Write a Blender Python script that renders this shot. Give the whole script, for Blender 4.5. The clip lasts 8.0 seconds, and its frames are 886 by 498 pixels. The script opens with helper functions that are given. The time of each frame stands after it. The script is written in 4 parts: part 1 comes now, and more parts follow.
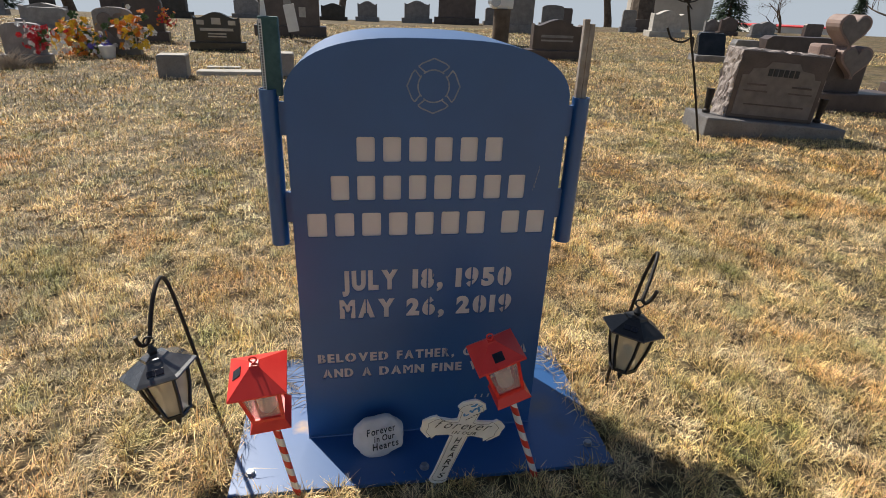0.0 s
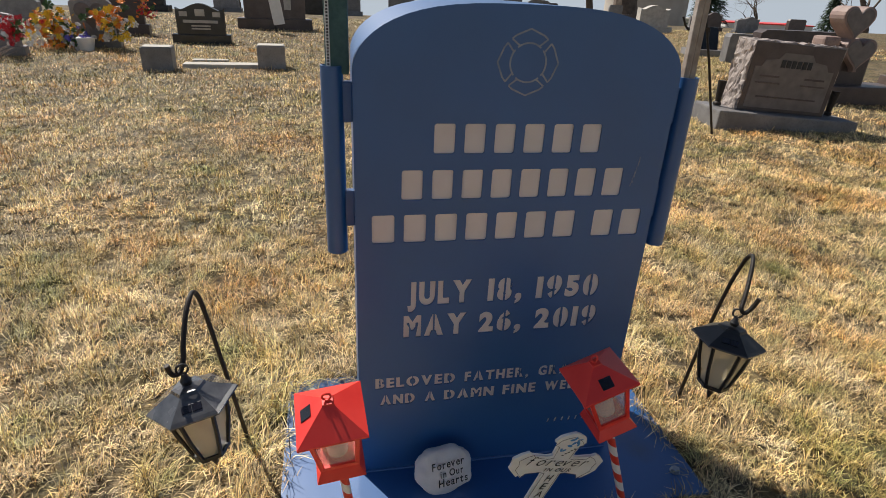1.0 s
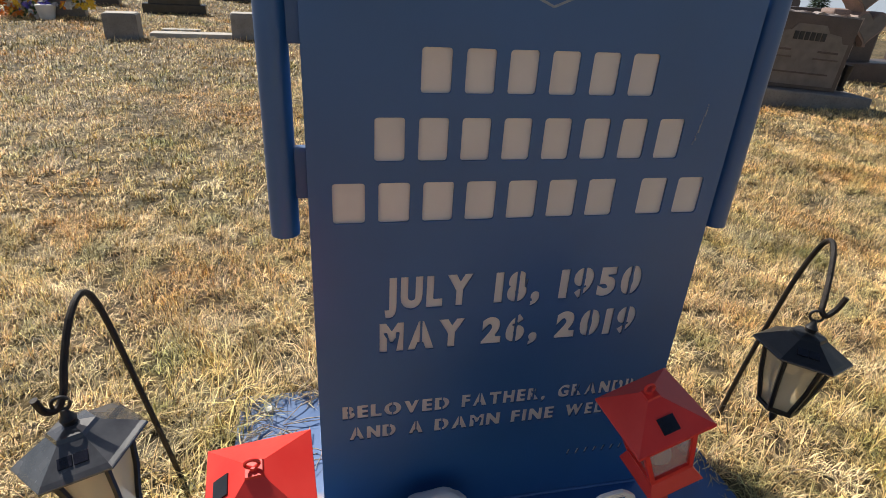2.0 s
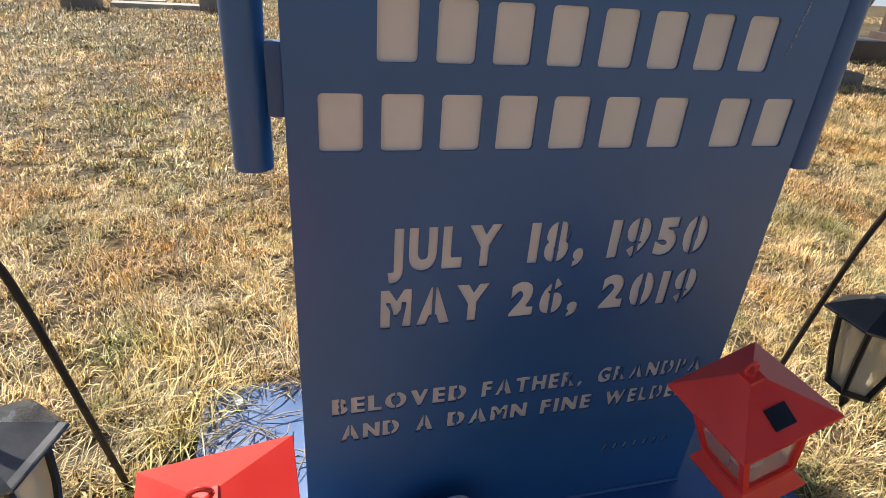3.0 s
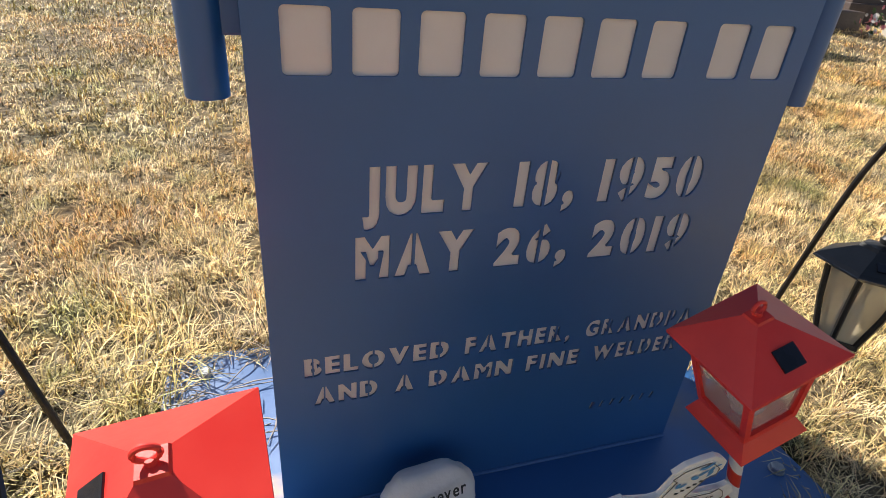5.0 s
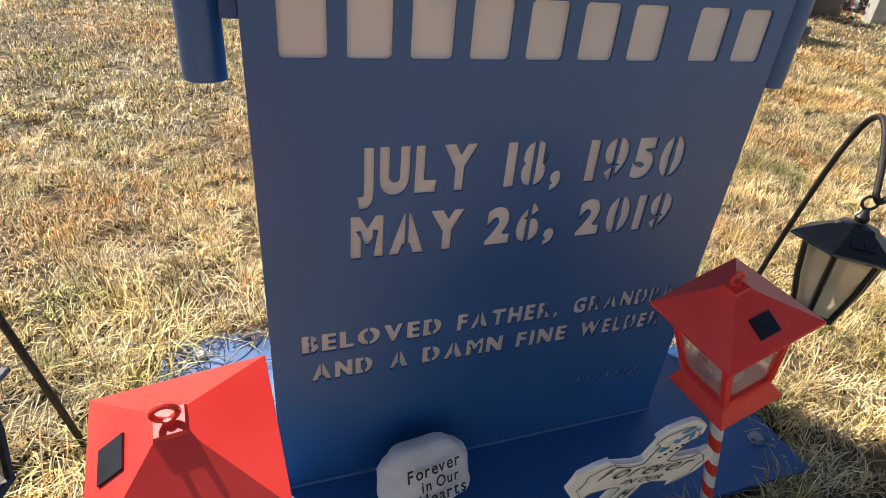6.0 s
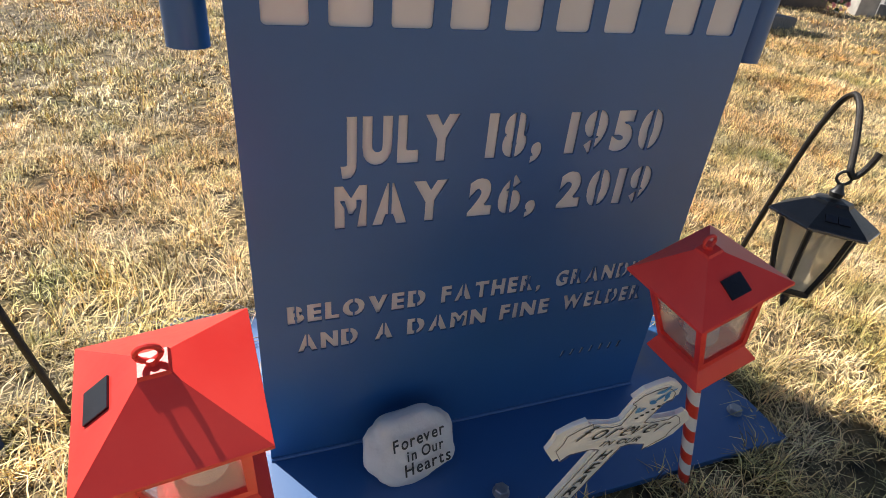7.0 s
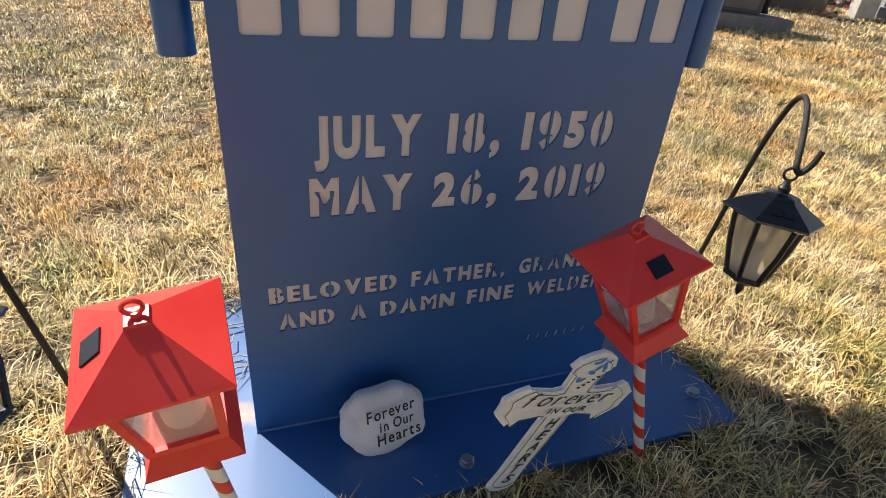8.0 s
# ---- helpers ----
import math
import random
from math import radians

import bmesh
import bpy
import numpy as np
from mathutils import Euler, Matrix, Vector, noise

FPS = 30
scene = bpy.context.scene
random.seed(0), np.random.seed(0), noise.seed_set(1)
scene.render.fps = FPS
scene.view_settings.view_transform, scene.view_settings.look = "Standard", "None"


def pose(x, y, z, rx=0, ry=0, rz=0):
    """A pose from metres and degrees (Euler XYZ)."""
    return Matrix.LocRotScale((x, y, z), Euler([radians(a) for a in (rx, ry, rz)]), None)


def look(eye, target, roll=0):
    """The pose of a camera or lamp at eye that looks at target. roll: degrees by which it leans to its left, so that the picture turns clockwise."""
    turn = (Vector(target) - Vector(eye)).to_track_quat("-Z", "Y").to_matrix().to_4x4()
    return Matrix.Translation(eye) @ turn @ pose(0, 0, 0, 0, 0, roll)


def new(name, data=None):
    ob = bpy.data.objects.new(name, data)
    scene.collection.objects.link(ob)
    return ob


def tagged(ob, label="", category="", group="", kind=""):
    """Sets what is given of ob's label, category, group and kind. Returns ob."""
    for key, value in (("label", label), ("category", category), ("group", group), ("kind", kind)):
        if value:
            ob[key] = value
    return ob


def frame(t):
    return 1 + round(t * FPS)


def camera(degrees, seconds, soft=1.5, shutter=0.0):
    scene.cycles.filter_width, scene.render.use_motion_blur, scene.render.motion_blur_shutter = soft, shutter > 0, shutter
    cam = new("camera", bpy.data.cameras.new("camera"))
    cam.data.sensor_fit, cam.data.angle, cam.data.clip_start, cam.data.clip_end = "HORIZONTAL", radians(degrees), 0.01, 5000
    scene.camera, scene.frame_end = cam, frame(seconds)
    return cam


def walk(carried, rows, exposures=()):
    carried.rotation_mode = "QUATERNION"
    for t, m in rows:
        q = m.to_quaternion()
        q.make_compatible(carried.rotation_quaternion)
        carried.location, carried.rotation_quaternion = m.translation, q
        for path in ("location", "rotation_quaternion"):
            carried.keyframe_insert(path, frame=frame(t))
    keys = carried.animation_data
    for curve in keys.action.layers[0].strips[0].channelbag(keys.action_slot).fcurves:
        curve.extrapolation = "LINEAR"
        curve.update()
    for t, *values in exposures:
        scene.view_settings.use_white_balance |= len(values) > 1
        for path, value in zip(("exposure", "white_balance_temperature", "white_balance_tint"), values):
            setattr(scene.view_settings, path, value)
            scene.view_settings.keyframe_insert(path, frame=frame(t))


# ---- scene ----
cam = camera(76.0, 8.0, soft=0.6)
PATH = [
    (0.0, -0.1452, -1.0258, 0.9353, 65.557, -2.298, -8.739),
    (0.5, -0.2241, -0.9427, 0.9133, 65.551, -2.475, -9.827),
    (1.0, -0.2921, -0.8441, 0.8759, 65.333, -2.538, -10.763),
    (1.5, -0.2519, -0.7089, 0.8228, 64.755, -2.646, -11.221),
    (1.7, -0.2449, -0.6652, 0.7998, 64.346, -2.815, -11.404),
    (3.0, -0.2533, -0.4662, 0.6459, 62.712, -3.818, -14.148),
    (3.5, -0.2550, -0.4594, 0.6218, 62.524, -3.800, -14.596),
    (4.0, -0.2549, -0.4472, 0.6137, 61.747, -4.093, -15.491),
    (4.5, -0.2492, -0.4349, 0.5968, 61.117, -4.340, -16.362),
    (6.0, -0.2628, -0.4554, 0.5973, 59.457, -4.583, -18.586),
    (6.5, -0.2644, -0.4623, 0.5934, 59.080, -4.783, -19.128),
    (7.0, -0.2606, -0.4782, 0.5826, 58.957, -4.822, -19.483),
    (7.5, -0.2506, -0.5159, 0.5771, 59.116, -5.008, -19.150),
    (8.0, -0.2397, -0.5479, 0.6030, 59.076, -4.696, -18.823),
]
walk(cam, [(t, pose(*row)) for t, *row in PATH], exposures=[(0.0, 0.18), (1.6, 0.20), (3.0, 0.55), (4.5, 0.66), (8.0, 0.70)])

# ---- sky and sun ----
SUN_DIR = Vector((-0.56, 0.83, 1.12)).normalized()   # towards the sun
world = bpy.data.worlds.new("world")
scene.world = world
world.use_nodes = True
sky = world.node_tree.nodes.new("ShaderNodeTexSky")
sky.sky_type = "NISHITA"
sky.sun_disc = False
sky.sun_elevation = math.asin(SUN_DIR.z)
sky.sun_rotation = math.atan2(SUN_DIR.x, SUN_DIR.y)
sky.dust_density = 1.0
sky.air_density = 1.0
back = world.node_tree.nodes["Background"]
back.inputs["Strength"].default_value = 0.056
# pale haze all round the horizon, thinning upwards
wn, wl = world.node_tree.nodes, world.node_tree.links
height, thin, haze = wn.new("ShaderNodeSeparateXYZ"), wn.new("ShaderNodeMapRange"), wn.new("ShaderNodeMixRGB")
thin.interpolation_type = "SMOOTHSTEP"
thin.inputs["From Min"].default_value, thin.inputs["From Max"].default_value = -0.05, 0.42
thin.inputs["To Min"].default_value, thin.inputs["To Max"].default_value = 0.95, 0.0
haze.inputs["Color2"].default_value = (7.6, 8.6, 9.8, 1)
wl.new(height.outputs["Z"], thin.inputs["Value"])
wl.new(thin.outputs["Result"], haze.inputs["Fac"])
wl.new(sky.outputs[0], haze.inputs["Color1"])
wl.new(haze.outputs["Color"], back.inputs[0])
# the hill falls away, so the sky's edge lies lower than the eye's level
gen = world.node_tree.nodes.new("ShaderNodeTexCoord")
lift, unit = [world.node_tree.nodes.new("ShaderNodeVectorMath") for _ in range(2)]
lift.operation, lift.inputs[1].default_value = "MAXIMUM", (-1, -1, 0.035)
unit.operation = "NORMALIZE"
world.node_tree.links.new(gen.outputs["Generated"], lift.inputs[0])
world.node_tree.links.new(lift.outputs[0], unit.inputs[0])
world.node_tree.links.new(unit.outputs[0], sky.inputs["Vector"])
wl.new(gen.outputs["Generated"], height.inputs[0])
sun_data = bpy.data.lights.new("sun", "SUN")
sun_data.energy, sun_data.angle, sun_data.color = 5.0, radians(0.5), (1.0, 0.94, 0.85)
sun = new("sun", sun_data)
sun.matrix_world = look(SUN_DIR * 50, (0, 0, 0))


# ---- materials ----
def mat(name, c1, c2, rough=0.7, metal=0.0, scale=6.0, bump=0.2, fine=60.0, c3=None, coords="Object", coat=0.0, rand=0.0):
    """Principled surface: two noise scales mix c1 and c2 (and specks of c3), the fine one also lifts the surface."""
    m = bpy.data.materials.new(name)
    m.use_nodes = True
    nt, n = m.node_tree, m.node_tree.nodes
    b = n["Principled BSDF"]
    tc = n.new("ShaderNodeTexCoord")
    big, small = n.new("ShaderNodeTexNoise"), n.new("ShaderNodeTexNoise")
    big.inputs["Scale"].default_value, big.inputs["Detail"].default_value = scale, 6
    small.inputs["Scale"].default_value, small.inputs["Detail"].default_value = fine, 4
    nt.links.new(tc.outputs[coords], big.inputs["Vector"])
    nt.links.new(tc.outputs[coords], small.inputs["Vector"])
    ramp = n.new("ShaderNodeValToRGB")
    ramp.color_ramp.elements[0].position, ramp.color_ramp.elements[1].position = 0.35, 0.65
    ramp.color_ramp.elements[0].color, ramp.color_ramp.elements[1].color = (*c1, 1), (*c2, 1)
    nt.links.new(big.outputs["Fac"], ramp.inputs["Fac"])
    col = ramp.outputs["Color"]
    if c3:
        r3 = n.new("ShaderNodeValToRGB")
        r3.color_ramp.elements[0].position, r3.color_ramp.elements[1].position = 0.55, 0.7
        nt.links.new(small.outputs["Fac"], r3.inputs["Fac"])
        mix = n.new("ShaderNodeMixRGB")
        mix.inputs["Color2"].default_value = (*c3, 1)
        nt.links.new(r3.outputs["Color"], mix.inputs["Fac"])
        nt.links.new(col, mix.inputs["Color1"])
        col = mix.outputs["Color"]
    if rand:
        info, hsv = n.new("ShaderNodeObjectInfo"), n.new("ShaderNodeHueSaturation")
        mr = n.new("ShaderNodeMapRange")
        mr.inputs["To Min"].default_value, mr.inputs["To Max"].default_value = 1 - rand, 1 + rand
        nt.links.new(info.outputs["Random"], mr.inputs["Value"])
        nt.links.new(mr.outputs["Result"], hsv.inputs["Value"])
        nt.links.new(col, hsv.inputs["Color"])
        col = hsv.outputs["Color"]
    nt.links.new(col, b.inputs["Base Color"])
    rr = n.new("ShaderNodeMapRange")
    rr.inputs["To Min"].default_value, rr.inputs["To Max"].default_value = max(0.02, rough - 0.08), min(1, rough + 0.08)
    nt.links.new(big.outputs["Fac"], rr.inputs["Value"])
    nt.links.new(rr.outputs["Result"], b.inputs["Roughness"])
    b.inputs["Metallic"].default_value = metal
    b.inputs["Coat Weight"].default_value = coat
    if bump:
        bp = n.new("ShaderNodeBump")
        bp.inputs["Strength"].default_value, bp.inputs["Distance"].default_value = bump, 0.004
        nt.links.new(small.outputs["Fac"], bp.inputs["Height"])
        nt.links.new(bp.outputs["Normal"], b.inputs["Normal"])
    return m


def glass(name, color, rough, alpha):
    """A thin, dusty pane: part clear, part plain."""
    m = mat(name, color, [c * 0.85 for c in color], rough, fine=30, bump=0.05)
    n, nt = m.node_tree.nodes, m.node_tree
    n["Principled BSDF"].inputs["Alpha"].default_value = alpha
    return m


BLUE = mat("blue_paint", (0.012, 0.090, 0.270), (0.015, 0.104, 0.312), 0.42, 0.0, 5, 0.03, 500, coat=0.5)
shine = BLUE.node_tree.nodes["Principled BSDF"]
shine.inputs["Specular IOR Level"].default_value = 0.55
shine.inputs["Coat Roughness"].default_value, shine.inputs["Coat IOR"].default_value = 0.42, 1.75


def stained(name, spots):
    """The blue paint with worn stains: centre, radius, colour and strength of each."""
    m = BLUE.copy()
    m.name = name
    nt, n = m.node_tree, m.node_tree.nodes
    bsdf = n["Principled BSDF"]
    col = bsdf.inputs["Base Color"].links[0].from_socket
    tc, wob, off = n.new("ShaderNodeTexCoord"), n.new("ShaderNodeTexNoise"), n.new("ShaderNodeVectorMath")
    wob.inputs["Scale"].default_value, wob.inputs["Detail"].default_value = 38, 5
    off.operation, off.inputs[1].default_value, off.inputs[2].default_value = "MULTIPLY_ADD", (0.035, 0.035, 0), (-0.0175, -0.0175, 0)
    at = n.new("ShaderNodeVectorMath")
    nt.links.new(tc.outputs["Object"], wob.inputs["Vector"])
    nt.links.new(wob.outputs["Color"], off.inputs[0])
    nt.links.new(tc.outputs["Object"], at.inputs[0])
    nt.links.new(off.outputs[0], at.inputs[1])
    for centre, radius, colour, most in spots:
        d, r, mix = n.new("ShaderNodeVectorMath"), n.new("ShaderNodeMapRange"), n.new("ShaderNodeMixRGB")
        d.operation, d.inputs[1].default_value = "DISTANCE", (*centre, 0)
        r.inputs["From Min"].default_value, r.inputs["From Max"].default_value = 0.15 * radius, radius
        r.inputs["To Min"].default_value, r.inputs["To Max"].default_value = most, 0.0
        mix.inputs["Color2"].default_value = (*colour, 1)
        nt.links.new(at.outputs[0], d.inputs[0])
        nt.links.new(d.outputs["Value"], r.inputs["Value"])
        nt.links.new(r.outputs["Result"], mix.inputs["Fac"])
        nt.links.new(col, mix.inputs["Color1"])
        col = mix.outputs["Color"]
    nt.links.new(col, bsdf.inputs["Base Color"])
    return m


PLATE_BLUE = stained("stained_blue_plate", (((-0.272, 0.034), 0.028, (0.55, 0.33, 0.14), 0.75), ((0.30, 0.055), 0.060, (0.20, 0.15, 0.08), 0.55), ((0.33, -0.02), 0.045, (0.05, 0.06, 0.08), 0.5)))
BACKING = mat("bare_sheet", (0.78, 0.69, 0.64), (0.84, 0.75, 0.70), 0.6, 0.0, 12, 0.05, 80)
ETCH = mat("worn_groove", (0.20, 0.25, 0.31), (0.36, 0.38, 0.41), 0.5, 0.0, 60, 0.05, 300)
STEEL = mat("zinc_bolt", (0.35, 0.37, 0.40), (0.5, 0.5, 0.5), 0.35, 0.8, 90, 0.1, 300)
RED = mat("red_plastic", (0.80, 0.040, 0.032), (0.87, 0.060, 0.045), 0.38, 0.0, 14, 0.04, 120)
BLACK = mat("black_plastic", (0.012, 0.012, 0.013), (0.022, 0.022, 0.023), 0.42, 0.0, 30, 0.08, 200)
# black plastic, its colour greyed to carry the sheen of sun and sky
SHEEN_BLACK = mat("sheen_black_plastic", (0.045, 0.045, 0.048), (0.085, 0.085, 0.09), 0.26, 0.0, 25, 0.02, 200, coat=1.0)
IRON = mat("black_iron", (0.014, 0.012, 0.011), (0.035, 0.026, 0.020), 0.55, 0.3, 60, 0.3, 300)
SOLAR = mat("solar_cell", (0.008, 0.008, 0.012), (0.016, 0.016, 0.026), 0.15, 0.0, 40, 0.0, 90)
CANDLE = mat("candle_plastic", (0.78, 0.74, 0.68), (0.84, 0.80, 0.74), 0.5, 0, 20, 0.02, 80)
REDGLASS = glass("clear_pane", (0.85, 0.66, 0.62), 0.25, 0.34)
LAMPGLASS = glass("rippled_pane", (0.84, 0.72, 0.50), 0.3, 0.40)
WHITE = mat("white_paint", (0.74, 0.73, 0.71), (0.80, 0.79, 0.77), 0.5, 0, 20, 0.05, 150)
ROCK = mat("pale_stone", (0.70, 0.66, 0.63), (0.82, 0.78, 0.75), 0.75, 0, 18, 0.35, 90)
INK = mat("black_ink", (0.02, 0.02, 0.022), (0.03, 0.03, 0.03), 0.6, 0, 50, 0, 90)
PETAL_BLUE = mat("painted_blue", (0.06, 0.25, 0.55), (0.20, 0.45, 0.70), 0.6, 0, 60, 0, 90)
CROSS = mat("white_resin", (0.78, 0.76, 0.71), (0.88, 0.86, 0.82), 0.55, 0, 25, 0.15, 120)
TEAL = mat("green_cardboard", (0.030, 0.085, 0.085), (0.06, 0.13, 0.125), 0.7, 0, 70, 0.2, 200)
WOOD = mat("grey_wood", (0.30, 0.24, 0.19), (0.44, 0.37, 0.30), 0.8, 0, 40, 0.3, 160)
GRANITE = mat("grey_granite", (0.19, 0.18, 0.18), (0.28, 0.27, 0.265), 0.55, 0, 9, 0.25, 160, c3=(0.12, 0.115, 0.11), rand=0.25)
BROWN_G = mat("brown_granite", (0.075, 0.055, 0.050), (0.11, 0.082, 0.073), 0.4, 0, 9, 0.2, 160, c3=(0.055, 0.042, 0.038), rand=0.2)
PINK_G = mat("pink_granite", (0.24, 0.165, 0.14), (0.32, 0.23, 0.20), 0.6, 0, 9, 0.3, 120, c3=(0.18, 0.125, 0.11))
BLACK_G = mat("black_granite", (0.020, 0.022, 0.024), (0.032, 0.034, 0.036), 0.22, 0, 9, 0.05, 160)
ROUGH_G = mat("rock_pitched_granite", (0.26, 0.215, 0.195), (0.44, 0.38, 0.345), 0.85, 0, 22, 1.0, 55, c3=(0.17, 0.14, 0.13))
FROST_G = mat("frosted_panel", (0.15, 0.13, 0.12), (0.21, 0.185, 0.17), 0.75, 0, 16, 0.2, 150)
CONCRETE = mat("concrete", (0.40, 0.37, 0.33), (0.52, 0.49, 0.44), 0.85, 0, 14, 0.3, 90)
BARK = mat("bark", (0.085, 0.062, 0.045), (0.16, 0.12, 0.09), 0.9, 0, 7, 0.8, 30)
TWIG = mat("winter_twigs", (0.12, 0.085, 0.065), (0.20, 0.15, 0.115), 0.9, 0, 8, 0.2, 30)
NEEDLE = mat("needles", (0.018, 0.040, 0.018), (0.040, 0.070, 0.030), 0.75, 0, 9, 0.1, 30)
WALLW = mat("white_siding", (0.66, 0.65, 0.63), (0.74, 0.73, 0.71), 0.7, 0, 0.4, 0.1, 5)
WALLT = mat("tan_wall", (0.44, 0.39, 0.33), (0.52, 0.47, 0.41), 0.8, 0, 0.4, 0.1, 5)
FLOWER = {k: mat("petals_" + k, a, b, 0.6, 0, 40, 0.1, 90) for k, a, b in (
    ("red", (0.50, 0.01, 0.02), (0.65, 0.04, 0.05)), ("yellow", (0.75, 0.45, 0.02), (0.85, 0.60, 0.05)),
    ("white", (0.70, 0.69, 0.66), (0.82, 0.80, 0.78)), ("orange", (0.70, 0.20, 0.02), (0.80, 0.30, 0.04)),
    ("pink", (0.75, 0.20, 0.25), (0.85, 0.40, 0.40)), ("violet", (0.10, 0.08, 0.45), (0.20, 0.16, 0.6)),
    ("leaf", (0.04, 0.09, 0.02), (0.09, 0.15, 0.04)))}


def grass_material(name, blades):
    """Winter lawn: straw with rusty and greenish patches; every blade differs in tone; highlights and gap shade are in
    the colour.
    """
    m = bpy.data.materials.new(name)
    m.use_nodes = True
    nt, n = m.node_tree, m.node_tree.nodes
    b = n["Principled BSDF"]
    tc = n.new("ShaderNodeTexCoord")
    cols = []
    for sc, stops in ((1.9, ((0.33, (0.57, 0.305, 0.105)), (0.50, (0.72, 0.57, 0.33)), (0.66, (0.37, 0.33, 0.13)))),
                      (7.5, ((0.34, (0.80, 0.65, 0.42)), (0.52, (0.61, 0.385, 0.15)), (0.66, (0.30, 0.285, 0.10))))):
        t = n.new("ShaderNodeTexNoise")
        t.inputs["Scale"].default_value, t.inputs["Detail"].default_value = sc, 5
        nt.links.new(tc.outputs["Object"], t.inputs["Vector"])
        r = n.new("ShaderNodeValToRGB")
        r.color_ramp.elements[0].position, r.color_ramp.elements[0].color = stops[0][0], (*stops[0][1], 1)
        r.color_ramp.elements[1].position, r.color_ramp.elements[1].color = stops[2][0], (*stops[2][1], 1)
        e = r.color_ramp.elements.new(stops[1][0])
        e.color = (*stops[1][1], 1)
        nt.links.new(t.outputs["Fac"], r.inputs["Fac"])
        cols.append(r.outputs["Color"])
    mix = n.new("ShaderNodeMixRGB")
    mix.inputs["Fac"].default_value = 0.5
    nt.links.new(cols[0], mix.inputs["Color1"])
    nt.links.new(cols[1], mix.inputs["Color2"])
    hsv = n.new("ShaderNodeHueSaturation")
    hsv.inputs["Saturation"].default_value = 1.04
    nt.links.new(mix.outputs["Color"], hsv.inputs["Color"])
    mr, src = n.new("ShaderNodeMapRange"), None
    if blades:
        src = n.new("ShaderNodeNewGeometry").outputs["Random Per Island"]
        # wide value range paints bright highlights and dark shade onto single blades
        mr.inputs["To Min"].default_value, mr.inputs["To Max"].default_value = 0.05, 2.05
        b.inputs["Roughness"].default_value = 0.55
        mh = n.new("ShaderNodeMapRange")
        mh.inputs["To Min"].default_value, mh.inputs["To Max"].default_value = 0.487, 0.522
        mul = n.new("ShaderNodeMath")
        mul.operation = "FRACT"
        m7 = n.new("ShaderNodeMath")
        m7.operation, m7.inputs[1].default_value = "MULTIPLY", 7.3
        nt.links.new(src, m7.inputs[0])
        nt.links.new(m7.outputs[0], mul.inputs[0])
        nt.links.new(mul.outputs[0], mh.inputs["Value"])
        nt.links.new(mh.outputs["Result"], hsv.inputs["Hue"])
    else:
        f = n.new("ShaderNodeTexNoise")
        f.inputs["Scale"].default_value, f.inputs["Detail"].default_value = 45, 8
        nt.links.new(tc.outputs["Object"], f.inputs["Vector"])
        src = f.outputs["Fac"]
        mr.inputs["From Min"].default_value, mr.inputs["From Max"].default_value = 0.3, 0.7
        # turf colour darkened to stand for the shade between tufts
        mr.inputs["To Min"].default_value, mr.inputs["To Max"].default_value = 0.04, 0.40
        b.inputs["Roughness"].default_value = 0.9
        bp = n.new("ShaderNodeBump")
        bp.inputs["Strength"].default_value, bp.inputs["Distance"].default_value = 0.9, 0.03
        nt.links.new(src, bp.inputs["Height"])
        nt.links.new(bp.outputs["Normal"], b.inputs["Normal"])
    nt.links.new(src, mr.inputs["Value"])
    # matted patches a hand or two wide, their uneven highlights painted into the value
    pat, pr, pm = n.new("ShaderNodeTexNoise"), n.new("ShaderNodeMapRange"), n.new("ShaderNodeMath")
    pat.inputs["Scale"].default_value, pat.inputs["Detail"].default_value = 4.5, 4
    pr.inputs["From Min"].default_value, pr.inputs["From Max"].default_value = 0.32, 0.66
    pr.inputs["To Min"].default_value, pr.inputs["To Max"].default_value = 0.62, 1.28
    pm.operation = "MULTIPLY"
    nt.links.new(tc.outputs["Object"], pat.inputs["Vector"])
    nt.links.new(pat.outputs["Fac"], pr.inputs["Value"])
    nt.links.new(pr.outputs["Result"], pm.inputs[0])
    nt.links.new(mr.outputs["Result"], pm.inputs[1])
    nt.links.new(pm.outputs[0], hsv.inputs["Value"])
    nt.links.new(hsv.outputs["Color"], b.inputs["Base Color"])
    return m


TURF, BLADE = grass_material("winter_turf", False), grass_material("straw_blades", True)


